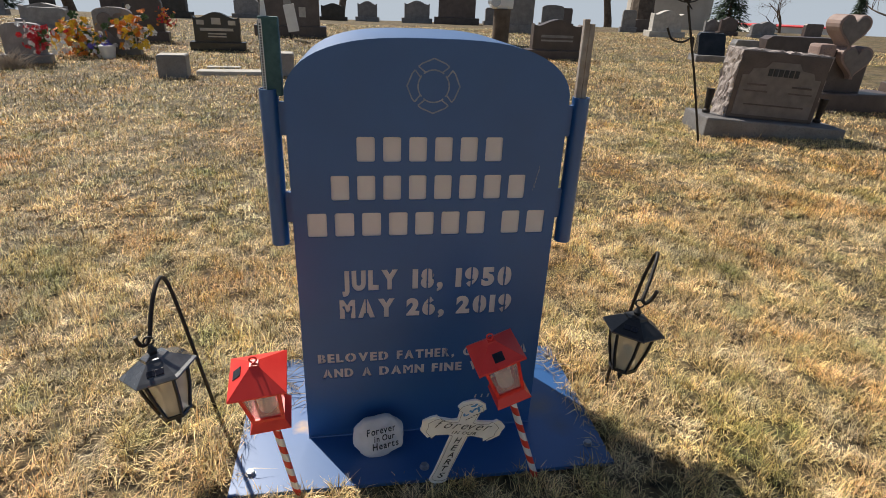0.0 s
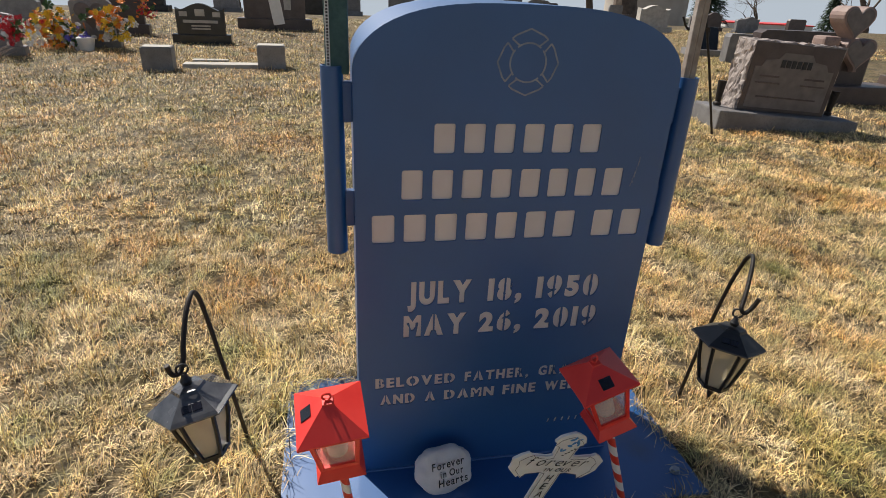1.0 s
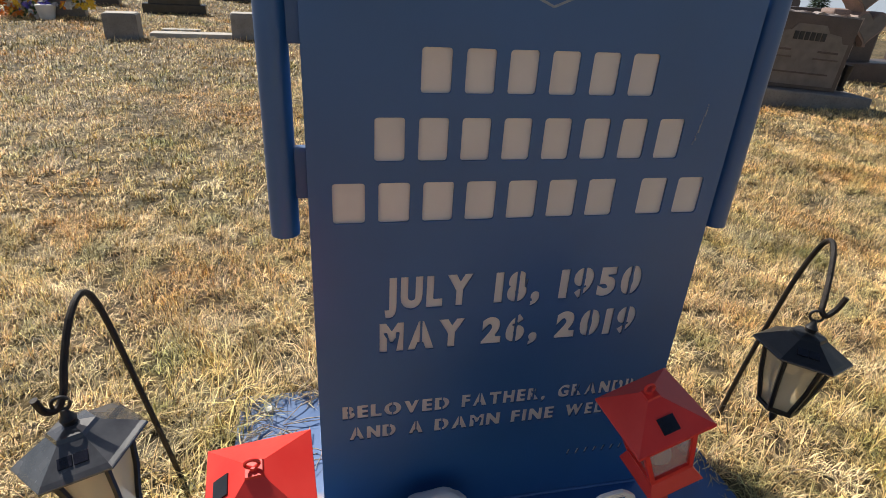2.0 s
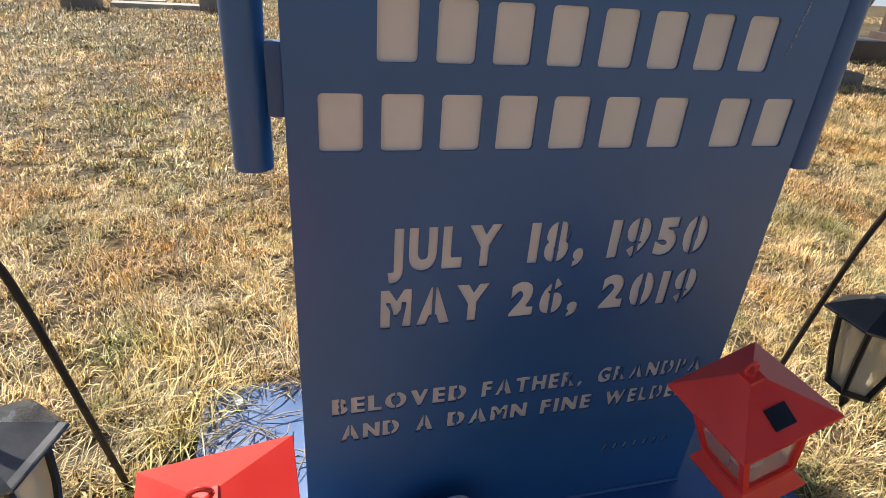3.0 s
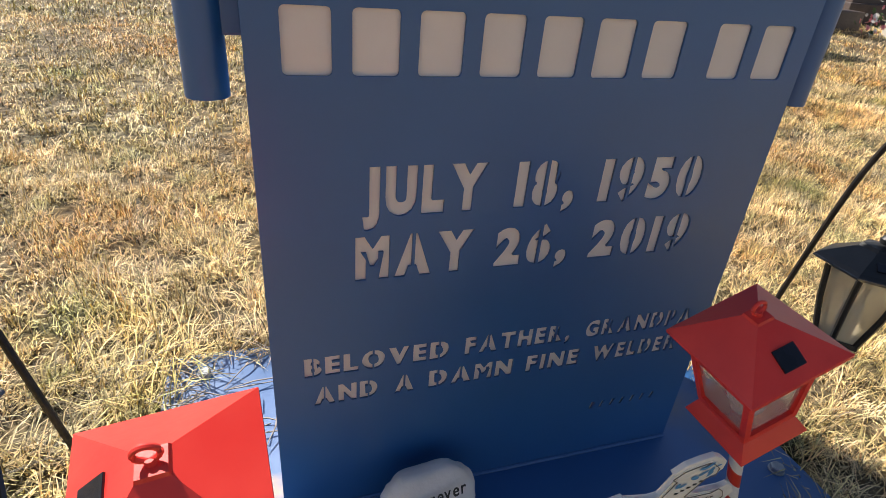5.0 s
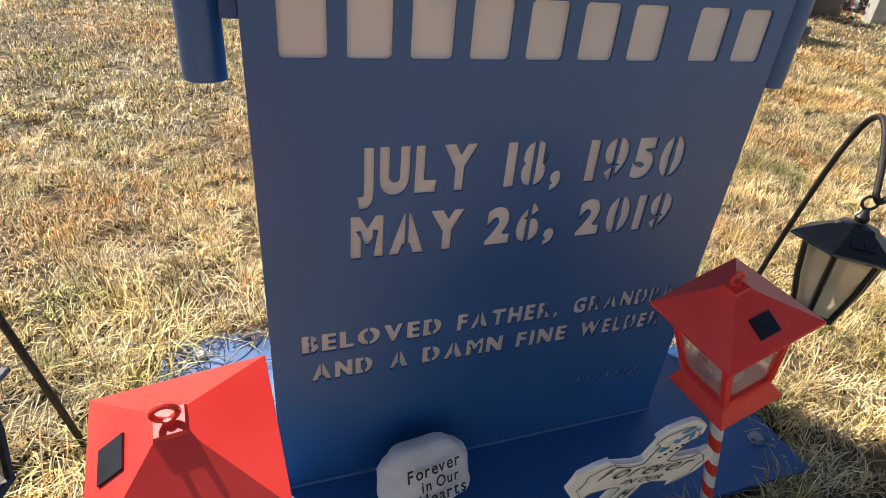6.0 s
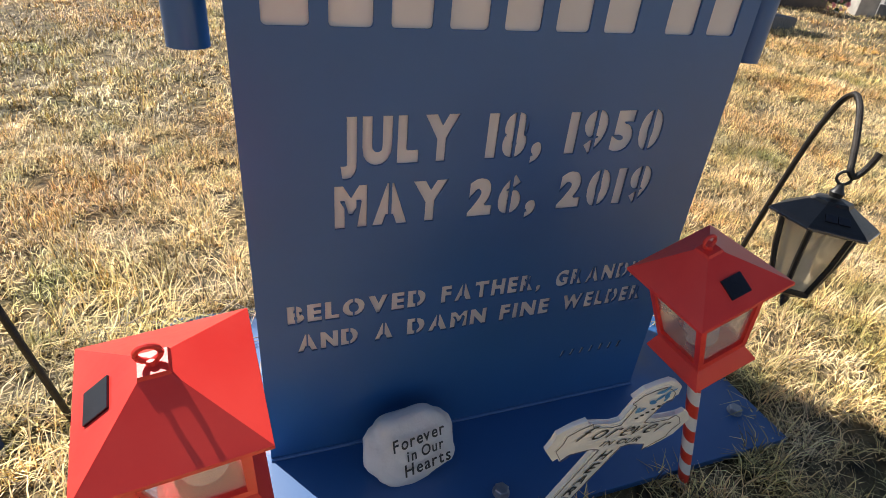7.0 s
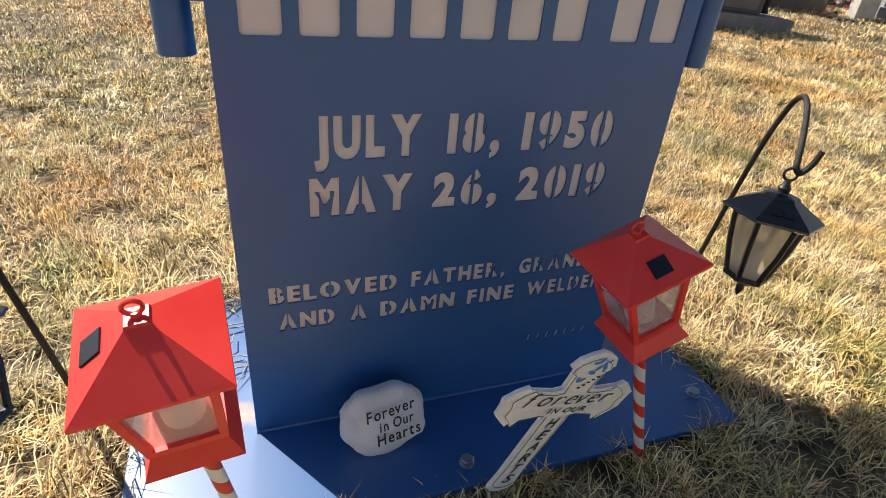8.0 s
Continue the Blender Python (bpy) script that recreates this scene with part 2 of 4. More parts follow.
def stripe_material():
    """White post with a red band wound round it."""
    m = mat("striped_post", (0.76, 0.75, 0.74), (0.80, 0.79, 0.78), 0.4, 0, 20, 0.0, 90)
    nt, n = m.node_tree, m.node_tree.nodes
    tc, sep = n.new("ShaderNodeTexCoord"), n.new("ShaderNodeSeparateXYZ")
    nt.links.new(tc.outputs["Object"], sep.inputs[0])
    at, d, k, add, fr, gt = [n.new("ShaderNodeMath") for _ in range(6)]
    at.operation, d.operation, k.operation, add.operation, fr.operation, gt.operation = "ARCTAN2", "DIVIDE", "MULTIPLY", "ADD", "FRACT", "GREATER_THAN"
    d.inputs[1].default_value, k.inputs[1].default_value, gt.inputs[1].default_value = 2 * math.pi, 17.0, 0.52
    nt.links.new(sep.outputs["Y"], at.inputs[0])
    nt.links.new(sep.outputs["X"], at.inputs[1])
    nt.links.new(at.outputs[0], d.inputs[0])
    nt.links.new(sep.outputs["Z"], k.inputs[0])
    nt.links.new(d.outputs[0], add.inputs[0])
    nt.links.new(k.outputs[0], add.inputs[1])
    nt.links.new(add.outputs[0], fr.inputs[0])
    nt.links.new(fr.outputs[0], gt.inputs[0])
    mix = n.new("ShaderNodeMixRGB")
    mix.inputs["Color1"].default_value, mix.inputs["Color2"].default_value = (0.78, 0.77, 0.76, 1), (0.68, 0.05, 0.03, 1)
    nt.links.new(gt.outputs[0], mix.inputs["Fac"])
    nt.links.new(mix.outputs["Color"], n["Principled BSDF"].inputs["Base Color"])
    return m


STRIPE = stripe_material()


# ---- helpers of this scene ----
def part(name, bm, material, parent, label=""):
    me = bpy.data.meshes.new(name)
    bmesh.ops.recalc_face_normals(bm, faces=bm.faces)
    bm.to_mesh(me)
    bm.free()
    me.materials.append(material)
    ob = new(name, me)
    ob.parent = parent
    return tagged(ob, label)


def smooth(ob, angle=0.6):
    for p in ob.data.polygons:
        p.use_smooth = True
    ob.data.set_sharp_from_angle(angle=angle)
    return ob


def thing(name, label, category, m, group=""):
    ob = new(name)
    ob.empty_display_size = 0.05
    ob.matrix_world = m
    return tagged(ob, label, category, group)


def box(bm, c, s, bevel=0.0, m=None, taper=1.0):
    vs = []
    for k in (-1, 1):
        f = taper if k > 0 else 1.0
        for i, j in ((-1, -1), (1, -1), (1, 1), (-1, 1)):
            vs.append(bm.verts.new((c[0] + i * s[0] / 2 * f, c[1] + j * s[1] / 2 * f, c[2] + k * s[2] / 2)))
    fs = [bm.faces.new([vs[i] for i in q]) for q in ((3, 2, 1, 0), (4, 5, 6, 7), (0, 1, 5, 4), (1, 2, 6, 5), (2, 3, 7, 6), (3, 0, 4, 7))]
    if bevel:
        es = list({e for f in fs for e in f.edges})
        r = bmesh.ops.bevel(bm, geom=es, offset=bevel, segments=2, affect="EDGES", profile=0.6)
        vs = list({v for f in r["faces"] for v in f.verts})
    if m:
        bmesh.ops.transform(bm, matrix=m, verts=vs)
    return bm


def loft(bm, rings, cap=True):
    """Joins rings of equal count into a skin."""
    rows = [[bm.verts.new(p) for p in r] for r in rings]
    n = len(rows[0])
    for a, b in zip(rows, rows[1:]):
        for i in range(n):
            bm.faces.new((a[i], a[(i + 1) % n], b[(i + 1) % n], b[i]))
    if cap:
        bm.faces.new(rows[0][::-1])
        bm.faces.new(rows[-1])
    return bm


def ring_at(p, d, r, n=10, up=None):
    q = Vector(d).to_track_quat("Z", "X")
    return [Vector(p) + q @ Vector((r * math.cos(a), r * math.sin(a), 0)) for a in [2 * math.pi * i / n for i in range(n)]]


def tube(bm, pts, radii, n=10):
    pts = [Vector(p) for p in pts]
    if not isinstance(radii, (list, tuple)):
        radii = [radii] * len(pts)
    ref = None
    rings = []
    for i, p in enumerate(pts):
        d = (pts[min(i + 1, len(pts) - 1)] - pts[max(i - 1, 0)]).normalized()
        if ref is None:
            ref = d.orthogonal().normalized()
        ref = (ref - d * ref.dot(d)).normalized()
        o = d.cross(ref)
        rings.append([p + radii[i] * (math.cos(a) * ref + math.sin(a) * o) for a in [2 * math.pi * k / n for k in range(n)]])
    return loft(bm, rings)


def spline(keys, steps=6):
    """A smooth line through the keys (Catmull-Rom)."""
    k = [Vector(p) for p in keys]
    k = [2 * k[0] - k[1]] + k + [2 * k[-1] - k[-2]]
    out = []
    for i in range(1, len(k) - 2):
        for j in range(steps):
            t = j / steps
            a, b, c, d = k[i - 1:i + 3]
            out.append(0.5 * (2 * b + (c - a) * t + (2 * a - 5 * b + 4 * c - d) * t * t + (3 * b - a - 3 * c + d) * t ** 3))
    return out + [k[-2]]


def slab(bm, outline, y0, y1, bevel=0.0):
    """A plate from an outline in x and z, between two depths."""
    a = [bm.verts.new((x, y0, z)) for x, z in outline]
    b = [bm.verts.new((x, y1, z)) for x, z in outline]
    n = len(a)
    f0, f1 = bm.faces.new(a), bm.faces.new(b[::-1])
    for i in range(n):
        bm.faces.new((a[i], b[i], b[(i + 1) % n], a[(i + 1) % n]))
    if bevel:
        bmesh.ops.bevel(bm, geom=list(f0.edges) + list(f1.edges), offset=bevel, segments=2, affect="EDGES", profile=0.6)
    return bm


def letter(ch, bold=0.0, shear=0.0):
    """Outline mesh of one character in the built-in font, height about 0.7: points, faces."""
    cu = bpy.data.curves.new("glyph", "FONT")
    cu.body, cu.size, cu.offset, cu.shear, cu.resolution_u = ch, 1.0, bold, shear, 4
    ob = bpy.data.objects.new("glyph", cu)
    scene.collection.objects.link(ob)
    me = bpy.data.meshes.new_from_object(ob.evaluated_get(bpy.context.evaluated_depsgraph_get()))
    pts, faces = [tuple(v.co) for v in me.vertices], [tuple(p.vertices) for p in me.polygons]
    bpy.data.objects.remove(ob)
    bpy.data.curves.remove(cu)
    bpy.data.meshes.remove(me)
    return pts, faces


def line_of(text, bold=0.0, shear=0.0, gap=0.09, space=0.34):
    """Characters side by side, scaled to the unit width and height: list of (character, x0, x1, points, faces)."""
    x, out = 0.0, []
    for ch in text:
        if ch == " ":
            x += space
            continue
        pts, faces = letter("6" if ch == "9" and bold > 0.03 else ch, bold, shear)
        if ch == "9" and bold > 0.03:   # the stencil's nine is its six turned over
            pts = [(-p[0], 0.7 - p[1]) for p in pts]
        lo, hi = min(p[0] for p in pts), max(p[0] for p in pts)
        out.append((ch, x, x + hi - lo, [(p[0] - lo + x, p[1]) for p in pts], faces))
        x += hi - lo + gap
    width = x - gap
    high = max(p[1] for c in out for p in c[3] if c[0] not in ",.")
    return [(c, a / width, b / width, [(p[0] / width, p[1] / high) for p in pts], faces) for c, a, b, pts, faces in out]


def writing(bm, text, m, width, height, bold=0.0, shear=0.0, depth=0.0006):
    """Raised writing: x to the right, y up on the plane of m, from its origin."""
    for ch, a, b, pts, faces in line_of(text, bold, shear):
        top = [bm.verts.new(m @ Vector((x * width, y * height, depth))) for x, y in pts]
        for f in faces:
            bm.faces.new([top[i] for i in f])
    return bm


def ground_at(x, y):
    """Height of the ground: rises gently behind the marker to a crest, then falls away."""
    rise = min(max(y - 0.35, 0.0), 20.0)
    return -0.012 + 0.02 * max(min(y, 0.0), -30.0) + 0.0405 * rise - 0.0022 * rise * rise - 0.085 * max(0.0, y - 20.35) + 0.005 * max(-12.0, min(12.0, x)) * min(rise, 1.0)


# ---- ground ----
def build_ground():
    xs = sorted({round(v, 3) for v in [i * 0.25 - 6 for i in range(57)] + [-900, -400, -200, -100, -60, -40, -25, -16, -11, -8, 10, 12, 16, 25, 40, 60, 100, 200, 400, 900]})
    ys = sorted({round(v, 3) for v in [i * 0.25 - 3 for i in range(100)] + [-400, -100, -30, -12, -6, 23, 25, 30, 40, 60, 100, 200, 400, 900]})
    bm = bmesh.new()
    rows = [[bm.verts.new((x, y, ground_at(x, y) + (0.012 * noise.noise((x * 1.3, y * 1.3, 0)) if 1 < abs(x) + abs(y) < 12 else 0))) for x in xs] for y in ys]
    for a, b in zip(rows, rows[1:]):
        for i in range(len(xs) - 1):
            bm.faces.new((a[i], a[i + 1], b[i + 1], b[i]))
    ob = part("ground", bm, TURF, None)
    smooth(ob)
    tagged(ob, "dry straw-coloured winter lawn of the cemetery", "ground", kind="structure")


build_ground()


# ---- the marker ----
HALF, RISE, TOP, DEPTH, PLATE = 0.258, 0.762, 0.099, 0.27, 0.003


def arch(half=HALF, top=TOP, n=28):
    pts = [(-half, 0.0)]
    for i in range(n + 1):
        a = math.pi * i / n
        x = -half * math.copysign(abs(math.cos(a)) ** 0.75, math.cos(a))
        pts.append((x, RISE + top * math.sqrt(max(0.0, 1 - abs(x / half) ** 3))))
    return pts + [(half, 0.0)]


def name_bars():
    """The three rows of the name as plain cut bars: centre x, width, low, high."""
    out = []
    for x0, x1, n, low, high in ((-0.136, 0.138, 6, 0.643, 0.690), (-0.185, 0.189, 8, 0.568, 0.617), (-0.232, 0.114, 7, 0.494, 0.543), (0.148, 0.236, 2, 0.494, 0.543)):
        step = (x1 - x0 + 0.015) / n
        for i in range(n):
            out.append((x0 + step * i + (step - 0.015) / 2, step - 0.015, low, high))
    return out


BOLD = 0.076
# each word by itself: text, left, right, foot, height
WORDS = (("JULY", -0.172, -0.058, 0.377, 0.043), ("18,", -0.029, 0.035, 0.377, 0.043), ("1950", 0.061, 0.181, 0.377, 0.043),
         ("MAY", -0.178, -0.064, 0.312, 0.042), ("26,", -0.041, 0.040, 0.312, 0.042), ("2019", 0.065, 0.186, 0.312, 0.042),
         ("BELOVED", -0.228, -0.078, 0.201, 0.0225), ("FATHER,", -0.060, 0.068, 0.201, 0.0225), ("GRANDPA", 0.087, 0.234, 0.201, 0.0225),
         ("AND", -0.220, -0.154, 0.162, 0.0225), ("A", -0.136, -0.114, 0.162, 0.0225), ("DAMN", -0.098, 0.001, 0.162, 0.0225),
         ("FINE", 0.018, 0.086, 0.162, 0.0225), ("WELDER", 0.104, 0.224, 0.162, 0.0225))


def glyph_loops(pts, faces, cut, gap):
    """Outlines of one character; cut: the x of a stencil gap, which opens the closed eyes of letters."""
    halves = []
    for side in ((-1, 1) if cut is not None else (0,)):
        g = bmesh.new()
        vs = [g.verts.new((x, y, 0)) for x, y in pts]
        for f in faces:
            try:
                g.faces.new([vs[i] for i in f])
            except ValueError:
                pass
        bmesh.ops.remove_doubles(g, verts=g.verts, dist=1e-5)
        if side:
            bmesh.ops.bisect_plane(g, geom=list(g.verts) + list(g.edges) + list(g.faces), plane_co=(cut + side * gap / 2, 0, 0), plane_no=(side, 0, 0), clear_inner=True)
        edges = {}
        for e in g.edges:
            if len(e.link_faces) == 1:
                for v, w in (e.verts, reversed(list(e.verts))):
                    edges.setdefault(v, []).append(w)
        seen = set()
        for v in list(edges):
            if v in seen:
                continue
            loop, last, cur = [], None, v
            while cur not in seen:
                seen.add(cur)
                loop.append((cur.co.x, cur.co.y))
                nxt = [w for w in edges[cur] if w is not last and w not in seen]
                if not nxt:
                    break
                last, cur = cur, nxt[0]
            if len(loop) > 2:
                halves.append(loop)
        g.free()
    return halves


def cut_plate(parent):
    """The front sheet with bars and stencil letters cut right through it."""
    loops = [arch()]
    for cx, w, low, high in name_bars():
        r = 0.004
        out = []
        for ox, oz, a0 in ((w / 2 - r, high - r, 0), (-w / 2 + r, high - r, 90), (-w / 2 + r, low + r, 180), (w / 2 - r, low + r, 270)):
            out += [(cx + ox + r * math.cos(radians(a0 + k)), oz + r * math.sin(radians(a0 + k))) for k in (0, 30, 60, 90)]
        loops.append(out)
    for i in range(7):   # the small unreadable line
        loops.append([(0.119 + 0.015 * i, 0.079), (0.124 + 0.015 * i, 0.079), (0.127 + 0.015 * i, 0.091), (0.122 + 0.015 * i, 0.091)])
    for text, x0, x1, low, high in WORDS:
        w = x1 - x0
        gap = 0.0026 if high > 0.03 else 0.0014
        for ch, a, b, pts, faces in line_of(text, BOLD, 0.0, 0.12):
            pts = [(x0 + x * w, low + y * high) for x, y in pts]
            loops += glyph_loops(pts, faces, x0 + (a + b) / 2 * w if ch in "ABDOPR0689" else None, gap)
    cu = bpy.data.curves.new("front_sheet", "CURVE")
    cu.dimensions, cu.fill_mode, cu.extrude = "2D", "BOTH", PLATE / 2
    for lp in loops:
        sp = cu.splines.new("POLY")
        sp.points.add(len(lp) - 1)
        for p, (x, z) in zip(sp.points, lp):
            p.co = (x, z, 0, 1)
        sp.use_cyclic_u = True
    tmp = bpy.data.objects.new("sheet_outline", cu)
    scene.collection.objects.link(tmp)
    me = bpy.data.meshes.new_from_object(tmp.evaluated_get(bpy.context.evaluated_depsgraph_get()))
    bpy.data.objects.remove(tmp)
    bpy.data.curves.remove(cu)
    bm = bmesh.new()
    bm.from_mesh(me)
    bpy.data.meshes.remove(me)
    bmesh.ops.transform(bm, matrix=Matrix.Translation((0, PLATE / 2, 0)) @ Matrix.Rotation(radians(90), 4, "X"), verts=bm.verts)
    bmesh.ops.remove_doubles(bm, verts=bm.verts, dist=1e-6)
    ob = part("front_sheet", bm, BLUE, parent, "blue front sheet with cut-through bars and letters")
    return ob


def emblem(parent):
    """Eight-pointed badge outline: a ring and four flared arms, as narrow worn grooves."""
    bm = bmesh.new()
    cx, cz, w = 0.002, 0.781, 0.0025

    def stroke(p, q):
        p, q = Vector((p[0], 0, p[1])), Vector((q[0], 0, q[1]))
        d = (q - p).normalized()
        o = Vector((-d.z, 0, d.x)) * w / 2
        ps = [p + o, p - o, q - o, q + o]
        a = [bm.verts.new((v.x + cx, -0.0006, v.z + cz)) for v in ps]
        b = [bm.verts.new((v.x + cx, 0.001, v.z + cz)) for v in ps]
        bm.faces.new(a)
        for i in range(4):
            bm.faces.new((a[i], b[i], b[(i + 1) % 4], a[(i + 1) % 4]))

    for k in range(36):
        if k % 9 != 4:
            a0, a1 = radians(10 * k), radians(10 * k + 10)
            stroke((0.028 * math.cos(a0), 0.028 * math.sin(a0)), (0.028 * math.cos(a1), 0.028 * math.sin(a1)))
    for k in range(4):
        a = radians(90 * k)
        c, s = math.cos(a), math.sin(a)
        path = [(0.0155, 0.0240), (0.0275, 0.0335), (0.0215, 0.0385), (0.0, 0.0475), (-0.0215, 0.0385), (-0.0275, 0.0335), (-0.0155, 0.0240)]
        rot = [(x * c - z * s, x * s + z * c) for x, z in path]
        for p, q in zip(rot, rot[1:]):
            stroke(p, q)
    part("emblem", bm, ETCH, parent, "worn grey outline of a badge with flared arms")


def build_marker():
    m = thing("grave_marker", "blue painted steel grave marker with cut-out lettering on a bolted plate", "grave marker", pose(0, 0, 0))
    cut_plate(m)
    bm = bmesh.new()
    slab(bm, [(x * 0.985, z * 0.988 + 0.004) for x, z in arch()], PLATE + 0.0003, PLATE + 0.0022)
    part("backing_sheet", bm, BACKING, m, "pale bare metal sheet behind the cut letters")
    o, i = arch(), [(x * 0.975, z * 0.985) for x, z in arch()]
    bm = bmesh.new()
    ys = (PLATE + 0.0003, DEPTH)
    rows = [[bm.verts.new((x * (0.972 if y > 0.1 else 1.0), y, z)) for x, z in ring] for ring in (o, i) for y in ys]
    n = len(o)
    for k in range(n - 1):
        bm.faces.new((rows[0][k], rows[0][k + 1], rows[1][k + 1], rows[1][k]))
        bm.faces.new((rows[2][k], rows[3][k], rows[3][k + 1], rows[2][k + 1]))
        bm.faces.new((rows[0][k], rows[2][k], rows[2][k + 1], rows[0][k + 1]))
        bm.faces.new((rows[1][k], rows[1][k + 1], rows[3][k + 1], rows[3][k]))
    smooth(part("side_band", bm, BLUE, m, "bent blue steel sides and arched top"), 0.5)
    part("back_sheet", slab(bmesh.new(), arch(HALF * 0.97, TOP - 0.001), DEPTH, DEPTH + 0.005), BLUE, m)
    emblem(m)
    bm = box(bmesh.new(), (0.002, 0.079, -0.005), (0.822, 0.458, 0.010), 0.0015)
    base = part("base_plate", bm, PLATE_BLUE, m, "glossy blue steel base plate with scuffs")
    bm = bmesh.new()
    tube(bm, [(-HALF, -0.001, 0.001), (HALF, -0.001, 0.001)], 0.0028, 8)
    part("weld", bm, BLUE, m)
    for x, y in ((-0.372, -0.095), (-0.008, -0.117), (0.374, -0.090), (-0.356, 0.258), (0.388, 0.255)):
        bm = bmesh.new()
        tube(bm, [(x, y, 0), (x, y, 0.0015)], 0.0105, 16)
        loft(bm, [ring_at((x, y, z), (0, 0, 1), r, 6) for z, r in ((0.0015, 0.0092), (0.0072, 0.0092), (0.0085, 0.0078))])
        part("bolt", bm, STEEL, base, "zinc hex bolt with washer")
    for s, cx, low, high in ((-1, -0.2865, 0.472, 0.768), (1, 0.2925, 0.463, 0.761)):
        bm = bmesh.new()
        n, R, r = 28, 0.0165, 0.0140
        rows = [[(cx + q * math.cos(2 * math.pi * k / n), 0.03 + q * math.sin(2 * math.pi * k / n), z) for k in range(n)] for q, z in ((r, low + 0.01), (r, low), (R, low), (R, high), (r, high), (r, low + 0.01))]
        loft(bm, rows, cap=False)
        loft(bm, [[(cx + r * math.cos(2 * math.pi * k / n), 0.03 + r * math.sin(2 * math.pi * k / n), z) for k in range(n)] for z in (low + 0.012, low + 0.014)])
        t = smooth(part("flag_tube", bm, BLUE, m, "blue pipe welded to the side of the marker"))
        for z0, z1 in ((0.517, 0.578), (0.686, 0.746)):
            part("bracket", box(bmesh.new(), (s * (HALF + 0.009), 0.03, (z0 + z1) / 2), (0.020, 0.012, z1 - z0), 0.002), BLUE, t)
    # scratch near the upper edge of the sheet
    bm = bmesh.new()
    rng = random.Random(4)
    for k in range(16):
        z = 0.586 + 0.0032 * k
        x = 0.206 + 0.0006 * k + rng.uniform(-0.001, 0.001)
        box(bm, (x, -0.0002, z), (rng.uniform(0.0006, 0.0022), 0.0006, rng.uniform(0.001, 0.004)))
    part("scratch", bm, ETCH, m)


build_marker()


def build_stakes():
    m = thing("cardboard_tube", "worn green cardboard holder with a white printed strip", "holder", pose(-0.278, 0.03, 0.476))
    part("body", box(bmesh.new(), (0, 0, 0.345), (0.034, 0.016, 0.13), 0.003), TEAL, m)
    part("shaft", tube(bmesh.new(), [(-0.008, 0, 0.02), (-0.004, 0, 0.29)], 0.0085, 10), TEAL, m)
    part("strip", box(bmesh.new(), (-0.0125, -0.0086, 0.345), (0.006, 0.0012, 0.122), 0.0003), WHITE, m, "white strip with rows of tiny print")
    bm = bmesh.new()
    for k in range(26):
        box(bm, (-0.0125, -0.0094, 0.29 + 0.0043 * k), (0.0028, 0.0006, 0.0026))
    part("print", bm, INK, m)
    bm = bmesh.new()
    loft(bm, [[(-0.012, -0.002, 0.41), (-0.002, -0.002, 0.41), (-0.002, 0.002, 0.41), (-0.012, 0.002, 0.41)], [(-0.008, -0.001, 0.46), (-0.006, -0.001, 0.46), (-0.006, 0.001, 0.46), (-0.008, 0.001, 0.46)]])
    part("tip", bm, WHITE, m)
    w = thing("wooden_stake", "weathered grey split wooden stake in the marker's pipe", "stake", pose(0.2925, 0.03, 0.464, 0, -0.5, 0))
    part("slat", box(bmesh.new(), (-0.0055, 0, 0.222), (0.0105, 0.011, 0.428), 0.0015), WOOD, w)
    part("slat", box(bmesh.new(), (0.0055, 0.001, 0.218), (0.0105, 0.011, 0.420), 0.0015), WOOD, w)


build_stakes()


# ---- red lanterns on striped posts ----
def square(h, z):
    return [(-h, -h, z), (h, -h, z), (h, h, z), (-h, h, z)]


